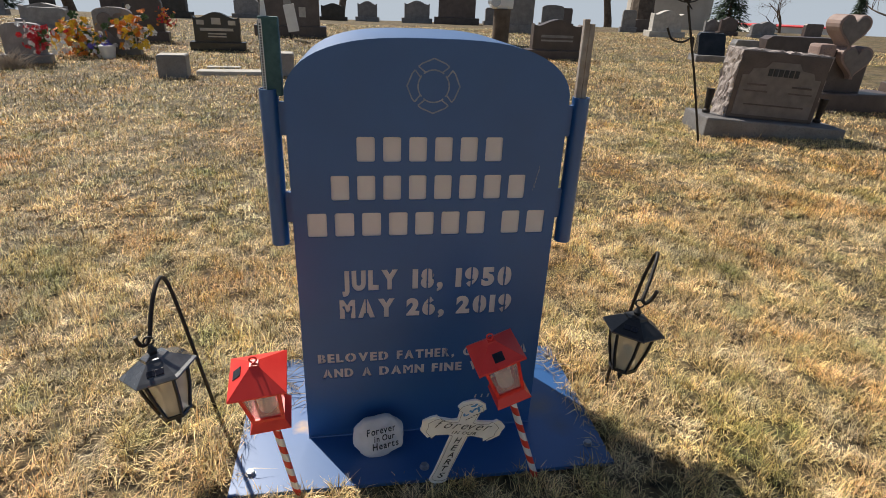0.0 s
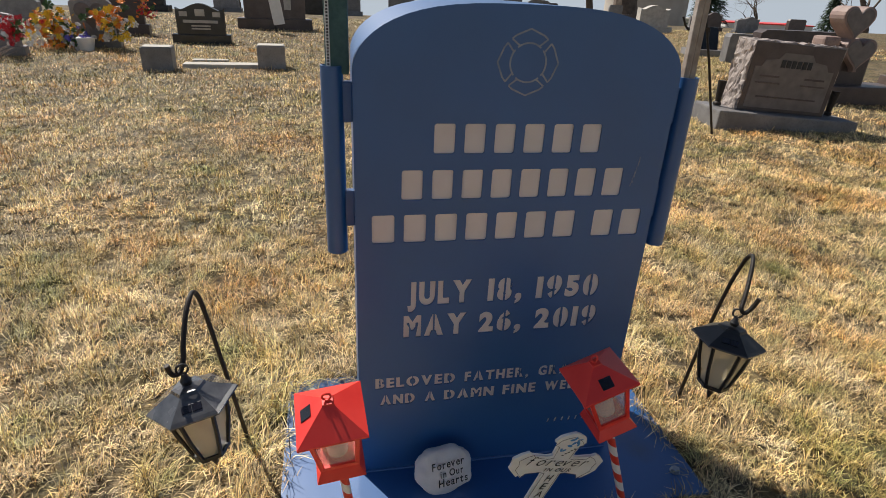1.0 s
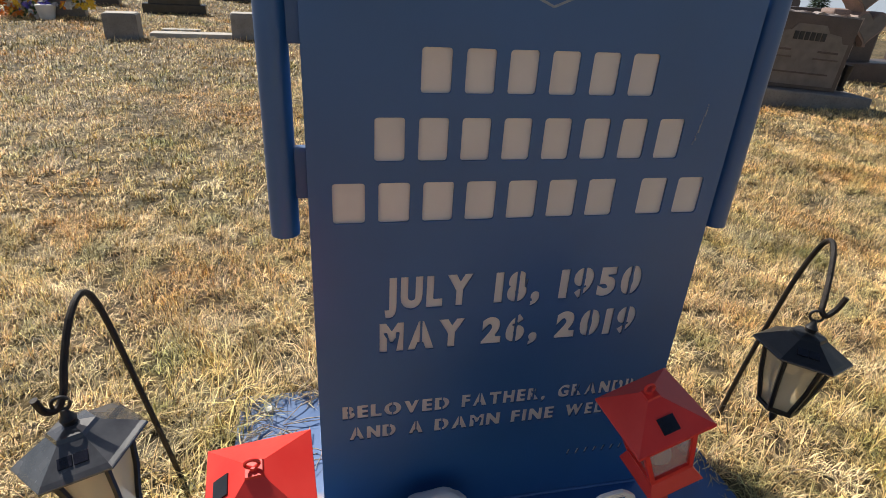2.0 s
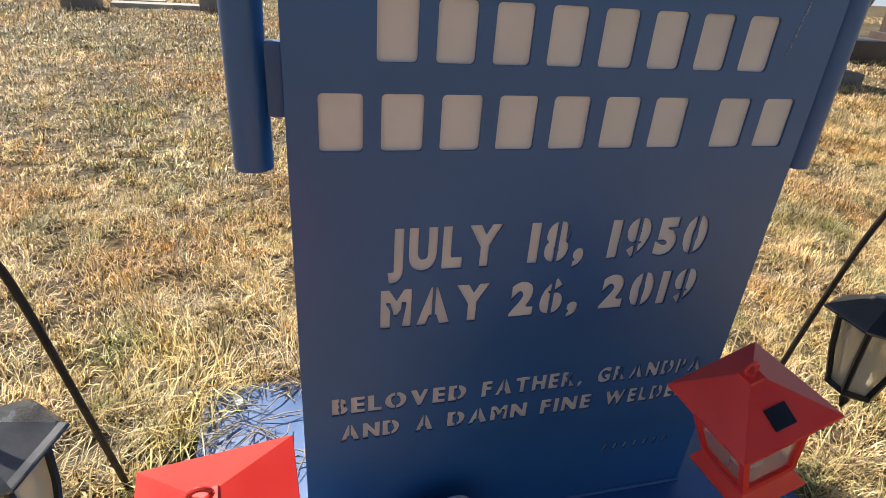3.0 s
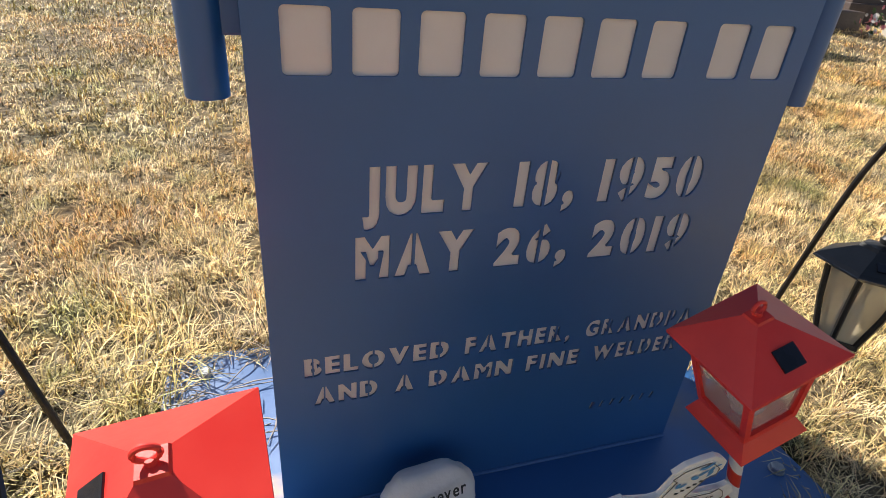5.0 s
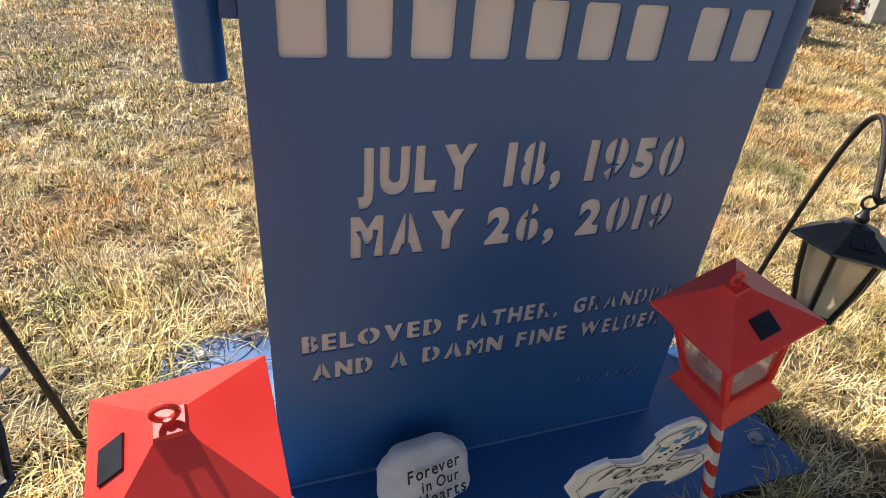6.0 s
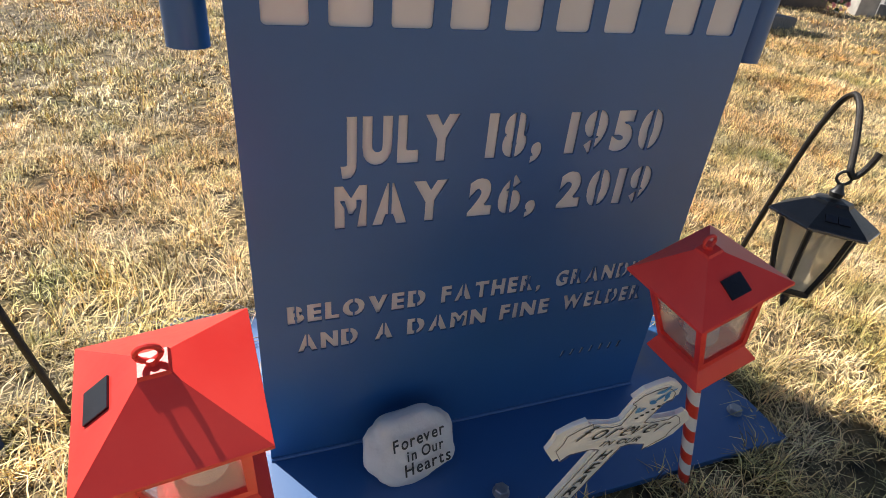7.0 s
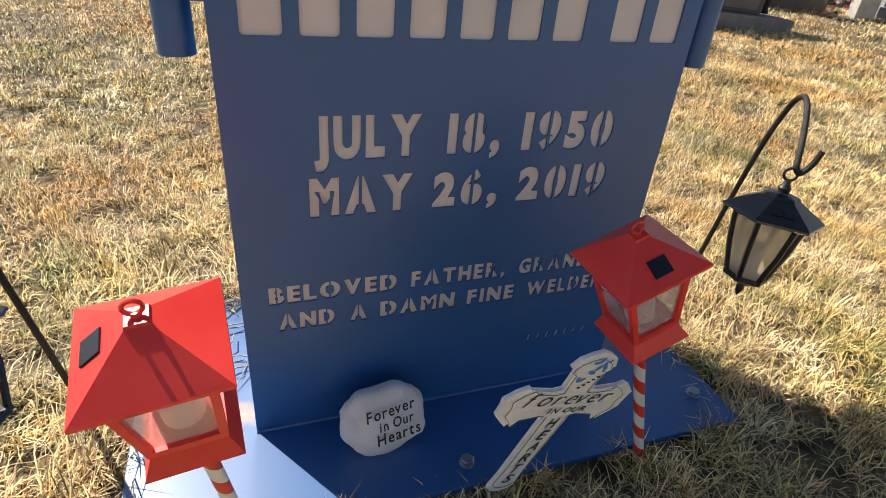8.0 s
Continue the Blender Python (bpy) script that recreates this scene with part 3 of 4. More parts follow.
def build_red_lantern(foot, eave, up, yaw, solar_side, size):
    """Lantern with its eaves round the point eave, sitting askew on a post that rises from foot."""
    up = Vector(up).normalized()
    side = Vector((math.cos(radians(yaw)), math.sin(radians(yaw)), 0))
    side = (side - up * side.dot(up)).normalized()
    turn = Matrix((side, up.cross(side), up)).transposed().to_4x4()
    frame_m = Matrix.Translation(eave) @ turn @ Matrix.Scale(size, 4)
    m = thing("solar_lantern", "red plastic solar lantern with candle on a striped post", "lantern", frame_m, "pair of red lanterns")
    low = frame_m.inverted() @ Vector(foot)
    rise = Vector((0, 0, -0.122)) - low
    post = part("post", tube(bmesh.new(), [(0, 0, -0.05), (0, 0, rise.length)], 0.0083, 16), STRIPE, m, "red and white striped post")
    post.matrix_local = Matrix.Translation(low) @ rise.to_track_quat("Z", "Y").to_matrix().to_4x4()
    smooth(post)
    e = 0.0
    bm = loft(bmesh.new(), [square(0.051, e - 0.004), square(0.0555, e - 0.002), square(0.0555, e + 0.002), square(0.0095, e + 0.036), square(0.0085, e + 0.039)])
    roof = part("roof", bm, RED, m, "red pyramid roof")
    n, R, r = 20, 0.0068, 0.0019
    bm = loft(bmesh.new(), [ring_at((R * math.cos(a), 0, e + 0.048 + R * math.sin(a)), (-math.sin(a), 0, math.cos(a)), r, 8) for a in [2 * math.pi * k / n for k in range(n)]], cap=False)
    bm.verts.ensure_lookup_table()
    vs = list(bm.verts)
    for k in range(8):
        bm.faces.new((vs[(n - 1) * 8 + k], vs[(n - 1) * 8 + (k + 1) % 8], vs[(k + 1) % 8], vs[k]))
    tube(bm, [(0, 0, e + 0.036), (0, 0, e + 0.043)], [0.0045, 0.003], 10)
    smooth(part("ring", bm, RED, roof))
    slope = math.atan2(0.034, 0.046)
    turn = Matrix.Rotation(radians(90 * solar_side), 4, "Z")
    sm = turn @ Matrix.Translation((0, -0.037, e + 0.0166)) @ Matrix.Rotation(slope, 4, "X")
    part("solar_panel", box(bmesh.new(), (0, 0, 0), (0.023, 0.021, 0.002), 0.0004, sm), SOLAR, roof, "small black solar cell")
    top, low, zt, zb = 0.0415, 0.0325, e - 0.004, e - 0.105
    frame_ob = part("upper_rim", loft(bmesh.new(), [square(top, zt), square(top - 0.001, zt - 0.010), square(top - 0.006, zt - 0.010), square(top - 0.006, zt)]), RED, m)
    part("lower_rim", loft(bmesh.new(), [square(low + 0.001, zb + 0.010), square(low, zb), square(low - 0.006, zb), square(low - 0.006, zb + 0.010)]), RED, m)
    for sx in (-1, 1):
        for sy in (-1, 1):
            bm = bmesh.new()
            a, b = top - 0.0035, low - 0.0035
            loft(bm, [[(sx * a + i, sy * a + j, zt) for i, j in ((-.0035, -.0035), (.0035, -.0035), (.0035, .0035), (-.0035, .0035))],
                      [(sx * b + i, sy * b + j, zb) for i, j in ((-.0035, -.0035), (.0035, -.0035), (.0035, .0035), (-.0035, .0035))]])
            part("corner_post", bm, RED, frame_ob)
    for k in range(4):
        rt = Matrix.Rotation(radians(90 * k), 4, "Z")
        a, b, za, zc = top - 0.0065, low - 0.0055, zt - 0.009, zb + 0.009
        bm = loft(bmesh.new(), [[rt @ Vector(p) for p in ((-a, -top + 0.0035, za), (a, -top + 0.0035, za), (a, -top + 0.0047, za), (-a, -top + 0.0047, za))],
                                [rt @ Vector(p) for p in ((-b, -low + 0.0035, zc), (b, -low + 0.0035, zc), (b, -low + 0.0047, zc), (-b, -low + 0.0047, zc))]])
        g = part("pane", bm, REDGLASS, m)
        g.visible_shadow = False
    bm = loft(bmesh.new(), [square(low - 0.001, zb), square(low + 0.001, zb - 0.004), square(0.0405, zb - 0.019), square(0.0415, zb - 0.022), square(0.012, zb - 0.022)])
    part("tray", bm, RED, m, "flared red tray under the lantern")
    bm = bmesh.new()
    tube(bm, [(0, 0, zb), (0, 0, zb + 0.058), (0, 0, zb + 0.062)], [0.0185, 0.0185, 0.014], 20)
    smooth(part("candle", bm, CANDLE, m, "white plastic candle"))
    return m


build_red_lantern((-0.271, -0.151, -0.012), (-0.306, -0.233, 0.3505), (-0.095, -0.227, 0.969), 4, 3, 0.83)
build_red_lantern((0.228, -0.160, -0.012), (0.1072, -0.180, 0.3326), (-0.353, -0.065, 0.933), 4, 0, 0.83)


# ---- coach lanterns on shepherd hooks ----
def build_hook(keys, label):
    m = thing("shepherd_hook", label, "garden hook", Matrix.Translation(keys[0]), "pair of hooks")
    o = Vector(keys[0])
    smooth(part("rod", tube(bmesh.new(), [p - o for p in spline(keys)], 0.0042, 10), IRON, m))


def build_coach_lantern(ring, yaw, lean, label, skin, size):
    """Six-sided lantern hanging from its ring."""
    m = thing("coach_lantern", label, "lantern", Matrix.Translation(ring) @ pose(0, 0, 0, *lean) @ pose(0, 0, 0, 0, 0, yaw) @ Matrix.Scale(size, 4), "pair of coach lanterns")

    def hexa(r, z):
        return [(r * math.cos(radians(60 * k)), r * math.sin(radians(60 * k)), z) for k in range(6)]

    bm = loft(bmesh.new(), [hexa(0.071, -0.070), hexa(0.0755, -0.068), hexa(0.0755, -0.064), hexa(0.070, -0.060), hexa(0.030, -0.038), hexa(0.027, -0.033), hexa(0.010, -0.029)])
    roof = part("roof", bm, skin, m, "six-sided roof with a painted sheen along its rim")
    # thin added band, sheen in its colour, for the highlight on the bevel
    rim = bmesh.new()
    loft(rim, [hexa(0.0745, -0.0688), hexa(0.0768, -0.0675), hexa(0.0768, -0.0650), hexa(0.0742, -0.0635)], cap=False)
    part("rim", rim, SHEEN_BLACK, roof)
    bm = tube(bmesh.new(), [(0, 0, -0.03), (0, 0, -0.022), (0, 0, -0.016), (0, 0, -0.008)], [0.008, 0.010, 0.006, 0.004], 12)
    n, R, r = 18, 0.0095, 0.0022
    rings = [ring_at((R * math.cos(a), 0, R * math.sin(a)), (-math.sin(a), 0, math.cos(a)), r, 8) for a in [2 * math.pi * k / n for k in range(n + 1)]]
    loft(bm, rings)
    smooth(part("ring", bm, BLACK, roof))
    slope = math.atan2(0.022, 0.040 * 0.866)
    for off in (-0.0085, 0.0085):
        sm = Matrix.Translation((off, -0.0460, -0.0505)) @ Matrix.Rotation(slope * 0.95, 4, "X")
        part("solar_panel", box(bmesh.new(), (0, 0, 0), (0.0155, 0.014, 0.003), 0.0005, sm), SOLAR, roof)
    zt, zb, rt, rb = -0.068, -0.178, 0.054, 0.030
    for k in range(6):
        a, b, c, d = Vector(hexa(rt, zt)[k]), Vector(hexa(rb, zb)[k]), Vector(hexa(rt, zt)[(k + 1) % 6]), Vector(hexa(rb, zb)[(k + 1) % 6])
        smooth(part("rib", tube(bmesh.new(), [a, a.lerp(b, 0.5) * 1.0 + Vector((a.x, a.y, 0)).normalized() * 0.003, b], 0.0042, 6), BLACK, m))
        bm = bmesh.new()
        vs = [bm.verts.new(p * 0.985) for p in (a, c, d, b)] + [bm.verts.new(p * 0.965) for p in (a, c, d, b)]
        bm.faces.new(vs[:4])
        bm.faces.new(vs[7:3:-1])
        for i in range(4):
            bm.faces.new((vs[i], vs[4 + i], vs[4 + (i + 1) % 4], vs[(i + 1) % 4]))
        g = part("pane", bm, LAMPGLASS, m, "yellowed rippled pane")
        g.visible_shadow = False
    bm = loft(bmesh.new(), [hexa(0.035, zb + 0.004), hexa(0.035, zb - 0.003), hexa(0.020, zb - 0.010), hexa(0.009, zb - 0.016)])
    foot = part("foot", bm, BLACK, m)
    smooth(part("finial", tube(bmesh.new(), [(0, 0, zb - 0.014), (0, 0, zb - 0.022), (0, 0, zb - 0.030), (0, 0, zb - 0.038)], [0.005, 0.007, 0.005, 0.001], 10), BLACK, foot))
    bm = tube(bmesh.new(), [(0, 0, zb), (0, 0, zb + 0.055), (0, 0, zb + 0.06)], [0.014, 0.014, 0.010], 16)
    smooth(part("bulb_housing", bm, CANDLE, m, "pale inner lamp"))


build_hook([(-0.478, 0.137, -0.08), (-0.500, 0.115, 0.12), (-0.520, 0.098, 0.29), (-0.528, 0.082, 0.365), (-0.532, 0.058, 0.389), (-0.536, 0.025, 0.375), (-0.540, -0.005, 0.335), (-0.541, -0.022, 0.306), (-0.546, -0.034, 0.293), (-0.554, -0.044, 0.299), (-0.558, -0.049, 0.320)],
           "thin black iron shepherd hook leaning in the grass")
build_coach_lantern((-0.541, -0.034, 0.300), 14, (-2, -9, 0), "black solar coach lantern with clear panes, sky sheen in its colour", SHEEN_BLACK, 0.94)
build_hook([(0.505, 0.125, -0.08), (0.515, 0.112, 0.10), (0.530, 0.090, 0.30), (0.540, 0.075, 0.385), (0.537, 0.055, 0.413), (0.522, 0.030, 0.405), (0.500, 0.002, 0.375), (0.482, -0.018, 0.350), (0.475, -0.026, 0.339), (0.481, -0.031, 0.333), (0.492, -0.034, 0.347), (0.498, -0.036, 0.366)],
           "thin black iron shepherd hook standing in the grass")
build_coach_lantern((0.470, -0.026, 0.330), -38, (-3, 6, 0), "black plastic solar coach lantern with amber panes", BLACK, 0.90)


# ---- remembrance rock and cross on the plate ----
def build_rock():
    m = thing("painted_rock", "smooth whitish remembrance stone with black painted words", "stone", pose(-0.102, -0.050, 0.038, -24, -4, 3))
    bm = bmesh.new()
    bmesh.ops.create_icosphere(bm, subdivisions=4, radius=1.0)
    for v in bm.verts:
        p = v.co
        r = 1 + (0.16 * noise.noise(p * 1.7 + Vector((3, 1, 7))) + 0.05 * noise.noise(p * 4.5)) * (1 - 0.75 * abs(p.y) ** 3)
        s = Vector([math.copysign(abs(c) ** 0.82, c) for c in p])
        v.co = Vector((s.x * 0.055, s.y * 0.024, s.z * 0.044)) * r
    smooth(part("stone", bm, ROCK, m), 3.0)
    bm = bmesh.new()
    face = pose(0.000, -0.0268, 0.002, 90, 0, 0) @ pose(0, 0, 0, 0, 0, 5)
    for text, x, z, w, h in (("Forever", -0.026, 0.009, 0.064, 0.0145), ("in Our", -0.013, -0.0075, 0.046, 0.0130), ("Hearts", -0.020, -0.0245, 0.058, 0.0145)):
        writing(bm, text, face @ Matrix.Translation((x, z, 0)), w, h, 0.018, 0.2)
    part("lettering", bm, INK, m)


def build_cross():
    up, right = Vector((0.059, -0.048, 0.251)).normalized(), Vector((1, 0.03, -0.10)).normalized()
    normal = up.cross(right).normalized()
    right = normal.cross(up)
    mw = Matrix((( *right, 0), (*normal, 0), (*up, 0), (0, 0, 0, 1))).transposed()
    mw = mw.to_3x3().to_4x4()
    m = thing("memorial_cross", "white resin cross with blue flowers and dark script", "cross", Matrix.Translation((0.010, -0.165, 0.005)) @ mw @ Matrix.Diagonal((0.95, 1.0, 1.06, 1.0)))
    half = [(0.0, 0.0), (0.012, 0.002), (0.020, 0.008), (0.017, 0.030), (0.017, 0.118), (0.030, 0.121), (0.058, 0.117), (0.064, 0.108), (0.076, 0.117), (0.086, 0.126), (0.084, 0.138),
            (0.088, 0.150), (0.076, 0.161), (0.064, 0.170), (0.058, 0.160), (0.030, 0.157), (0.018, 0.160), (0.020, 0.205), (0.030, 0.212), (0.024, 0.230), (0.012, 0.240), (0.0, 0.246)]
    # arms sit two thirds of the way up
    def lifted(z):
        return z * 1.27 if z < 0.118 else (z + 0.032 if z < 0.16 else 0.192 + (z - 0.16) * 0.64)

    half = [(x, lifted(z)) for x, z in half]
    outline = half + [(-x, z) for x, z in half[-2:0:-1]]
    body = part("body", slab(bmesh.new(), outline, -0.004, 0.001, 0.0012), CROSS, m)
    inner = [(x * 0.90, 0.14 + (z - 0.14) * 0.955) for x, z in outline]
    part("face", slab(bmesh.new(), [(x * 0.985, z) for x, z in inner], -0.0046, -0.0036, 0.0004), CROSS, body)
    line = bmesh.new()
    for p, q in zip(inner, inner[1:] + inner[:1]):
        p, q = Vector((p[0] * 0.95, -0.0050, 0.14 + (p[1] - 0.14) * 0.97)), Vector((q[0] * 0.95, -0.0050, 0.14 + (q[1] - 0.14) * 0.97))
        if (q - p).length > 1e-4:
            tube(line, [p, q], 0.00035, 4)
    part("border", line, FROST_G, body, "thin grey painted border")
    part("spike", tube(bmesh.new(), [(0, 0, 0.01), (0, 0, -0.06)], 0.003, 8), STEEL, m)
    bm = bmesh.new()
    face = pose(0, -0.0050, 0, 90, 0, 0)
    writing(bm, "forever", face @ Matrix.Translation((-0.060, 0.170, 0)), 0.118, 0.021, -0.008, 0.45)
    writing(bm, "IN OUR", face @ Matrix.Translation((-0.020, 0.156, 0)), 0.052, 0.0085, 0.012, 0.25)
    for k, ch in enumerate("HEARTS"):
        writing(bm, ch, face @ Matrix.Translation((-0.006, 0.130 - 0.0215 * k, 0)), 0.0130, 0.0165, 0.010, 0.2)
    for k in range(5):
        box(bm, (-0.002 + 0.004 * k, -0.0050, 0.196 + 0.004 * k), (0.0035, 0.0006, 0.0018))
    part("script", bm, INK, body)
    bm = bmesh.new()
    rng = random.Random(2)
    for k in range(9):
        x, z, r, a0 = rng.uniform(-0.012, 0.016), rng.uniform(0.208, 0.236), rng.uniform(0.003, 0.0065), rng.uniform(0, 6)
        bm.faces.new([bm.verts.new((x + r * math.cos(a) * math.cos(a0) - 0.5 * r * math.sin(a) * math.sin(a0), -0.0050 - 0.00005 * k, z + r * math.cos(a) * math.sin(a0) + 0.5 * r * math.sin(a) * math.cos(a0))) for a in [2 * math.pi * i / 10 for i in range(10)]])
    part("painted_flower", bm, PETAL_BLUE, body, "painted blue petals")


build_rock()
build_cross()


def build_litter():
    """Dry stalks fallen over the plate's rear corners."""
    rng = random.Random(9)
    bm = bmesh.new()
    for k in range(70):
        left = k < 52
        x = rng.uniform(-0.42, -0.27) if left else rng.uniform(0.33, 0.42)
        y = rng.uniform(0.10, 0.31) if left else rng.uniform(0.14, 0.30)
        a, h = rng.uniform(0, 2 * math.pi), rng.uniform(0.03, 0.10)
        d = Vector((math.cos(a), math.sin(a), 0))
        z = rng.uniform(0.002, 0.012)
        p = Vector((x, y, z))
        tube(bm, [p - d * h / 2, p + d.orthogonal() * 0 + Vector((0, 0, rng.uniform(0.0, 0.014))) + d.cross(Vector((0, 0, 1))) * rng.uniform(-0.01, 0.01), p + d * h / 2], [0.0009, 0.0011, 0.0005], 4)
    tagged(part("straw_litter", bm, WOOD, None), "dry straw stalks scattered on the steel plate", "straw", kind="stuff")


build_litter()


# ---- other graves ----
BULK = 1.08   # all stones and trees a little larger than drawn


def place(x, y, yaw=0.0):
    return pose(x, y, ground_at(x, y) - 0.01, 0, 0, yaw) @ Matrix.Scale(BULK, 4)


def build_stone(name, label, x, y, w, h, mat_body, yaw=0.0, shape="flat", base=True, d=0.0, mat_base=None):
    """A headstone on its base: straight, serpentine, heart-shaped or slant top."""
    m = thing(name, label, "gravestone", place(x, y, yaw), "gravestones")
    d = d or max(0.09, 0.16 * w)
    hb = 0.22 * h if base else 0.0
    if base:
        part("base", box(bmesh.new(), (0, 0, hb / 2), (w * 1.22, d * 1.7, hb + 0.02), 0.008), mat_base or mat_body, m)
    hd = h - hb
    if shape == "heart":
        out = []
        for k in range(40):
            a = 2 * math.pi * k / 40
            out.append((w / 2 * 1.0 * math.sin(a) ** 3, hb + hd * (0.56 + (13 * math.cos(a) - 5 * math.cos(2 * a) - 2 * math.cos(3 * a) - math.cos(4 * a)) / 30)))
    else:
        out = [(-w / 2, hb), (-w / 2, hb + hd * 0.86)]
        for k in range(1, 16):
            u = -1 + k / 8
            rise = {"flat": 0.98, "serp": 0.88 + 0.12 * math.cos(u * math.pi) if abs(u) < 1 else 0.8, "round": 0.86 + 0.14 * math.sqrt(1 - u * u), "slant": 0.98}[shape]
            out.append((u * w / 2, hb + hd * rise))
        out += [(w / 2, hb + hd * 0.86), (w / 2, hb)]
    bm = slab(bmesh.new(), out, -d / 2, d / 2, min(0.008, d * 0.08))
    if shape == "slant":
        for v in bm.verts:
            if v.co.y < 0:
                v.co.y += 0.6 * d * (v.co.z - hb) / hd
    part("tablet", bm, mat_body, m)
    return m


def bars_on(m, rows, y, material=FROST_G):
    """Unreadable writing as plain bars on a tablet's front."""
    for x, z, w, h in rows:
        part("inscription", box(bmesh.new(), (x, y, z), (w, 0.004, h), 0.0008), material, m)


def bunch(name, label, x, y, z, r, colors, n, seed, stem=0.0):
    """Artificial flowers: many petalled heads of several colours with leaves, on stems."""
    rng = random.Random(seed)
    m = thing(name, label, "flowers", pose(x, y, ground_at(x, y) + z) @ Matrix.Scale(BULK, 4), "grave flowers")
    for c in colors + ["leaf"]:
        bm = bmesh.new()
        for _ in range(2 * n if c != "leaf" else n):
            p = Vector((rng.gauss(0, r * 0.34), rng.gauss(0, r * 0.3), max(0.0, rng.gauss(r * 0.6, r * 0.35)) + stem))
            s = rng.uniform(0.08, 0.14) * r if c != "leaf" else rng.uniform(0.08, 0.16) * r
            ax = Vector((rng.uniform(-1, 1), rng.uniform(-1.4, 0.2), rng.uniform(0, 1))).normalized()
            q = ax.to_track_quat("Z", "Y")
            for k in range(6):
                a = 2 * math.pi * k / 6
                t = [Vector((0, 0, 0)), Vector((s * math.cos(a - 0.5), s * math.sin(a - 0.5), 0.5 * s)), Vector((1.3 * s * math.cos(a), 1.3 * s * math.sin(a), 0.15 * s)), Vector((s * math.cos(a + 0.5), s * math.sin(a + 0.5), 0.3 * s))]
                bm.faces.new([bm.verts.new(p + q @ v) for v in t])
        tagged(part("foliage" if c == "leaf" else "bloom", bm, FLOWER[c], m), kind="stuff")
    return m


def build_double_monument():
    """The large brown monument with a rough-pitched edge, a frosted panel and two vases."""
    m = thing("granite_monument", "brown granite double monument with rough-pitched edges and two bronze vases", "gravestone", place(2.80, 2.70, -8) @ pose(0, 0, -0.02, 0, 3, 0))
    part("base", box(bmesh.new(), (0.01, 0.02, 0.055), (0.93, 0.36, 0.14), 0.012), GRANITE, m, "grey granite base")
    w, z0, z1, d = 0.60, 0.120, 0.550, 0.20
    bm2 = box(bmesh.new(), (0, 0.05, (z0 + z1) / 2), (w, d, z1 - z0), 0.006)
    bmesh.ops.subdivide_edges(bm2, edges=bm2.edges, cuts=13, use_grid_fill=True)
    for v in bm2.verts:
        if abs(v.co.x) > w / 2 - 0.012 or v.co.z > z1 - 0.012:
            v.co += 0.017 * Vector((noise.noise(v.co * 38), noise.noise(v.co * 33 + Vector((5, 0, 0))) * (v.co.y > -0.03), noise.noise(v.co * 36 + Vector((0, 9, 0)))))
    part("tablet", bm2, ROUGH_G, m, "tablet with a rock-pitched top and sides")
    part("face", box(bmesh.new(), (0, -0.052, (z0 + z1) / 2), (w * 0.97, 0.010, (z1 - z0) * 0.97), 0.003), BROWN_G, m, "polished brown face")
    out = [(-0.26, 0.15), (0.26, 0.15), (0.26, 0.40), (0.22, 0.40), (0.20, 0.44), (0.12, 0.45), (0.09, 0.49), (-0.09, 0.49), (-0.12, 0.45), (-0.20, 0.44), (-0.22, 0.40), (-0.26, 0.40)]
    part("panel", slab(bmesh.new(), out, -0.061, -0.056, 0.001), FROST_G, m, "frosted panel with dark bars of lettering")
    bars_on(m, [(0.0 + 0.035 * k - 0.085, 0.425, 0.026, 0.045) for k in range(6)], -0.063, INK)
    bars_on(m, [(-0.15, 0.345, 0.13, 0.012), (0.15, 0.345, 0.13, 0.012), (-0.15, 0.305, 0.16, 0.010), (0.15, 0.305, 0.16, 0.010), (0.0, 0.22, 0.40, 0.010)], -0.063, BROWN_G)
    for s in (-1, 1):
        bm = tube(bmesh.new(), [(s * 0.385, 0.03, 0.13), (s * 0.385, 0.03, 0.145), (s * 0.385, 0.03, 0.155), (s * 0.39, 0.03, 0.28), (s * 0.39, 0.03, 0.285)], [0.026, 0.026, 0.017, 0.027, 0.027], 16)
        smooth(part("vase", bm, IRON, m, "dark bronze vase"))


def build_hearts():
    m = thing("double_heart_monument", "pink granite monument of two stacked hearts on rough blocks", "gravestone", place(4.12, 3.53, -8))
    part("base", box(bmesh.new(), (0.05, 0.05, 0.06), (0.85, 0.34, 0.18), 0.012), BROWN_G, m)
    part("tablet", box(bmesh.new(), (-0.02, 0.08, 0.30), (0.42, 0.14, 0.34), 0.02), BROWN_G, m)
    part("block", box(bmesh.new(), (-0.19, 0.06, 0.40), (0.14, 0.16, 0.22), 0.025), PINK_G, m, "rough pink block")
    for cx, cz, w in ((-0.06, 0.63, 0.26), (0.03, 0.40, 0.26)):
        out = []
        for k in range(40):
            a = 2 * math.pi * k / 40
            out.append((cx + w / 2 * math.sin(a) ** 3, cz + w * (13 * math.cos(a) - 5 * math.cos(2 * a) - 2 * math.cos(3 * a) - math.cos(4 * a)) / 30))
        h = part("heart", slab(bmesh.new(), out, -0.06, 0.12, 0.012), PINK_G, m, "pink granite heart with a smooth face")
        part("face", slab(bmesh.new(), [((x - cx) * 0.84 + cx, (z - cz) * 0.84 + cz) for x, z in out], -0.066, -0.058, 0.003), FROST_G, h)


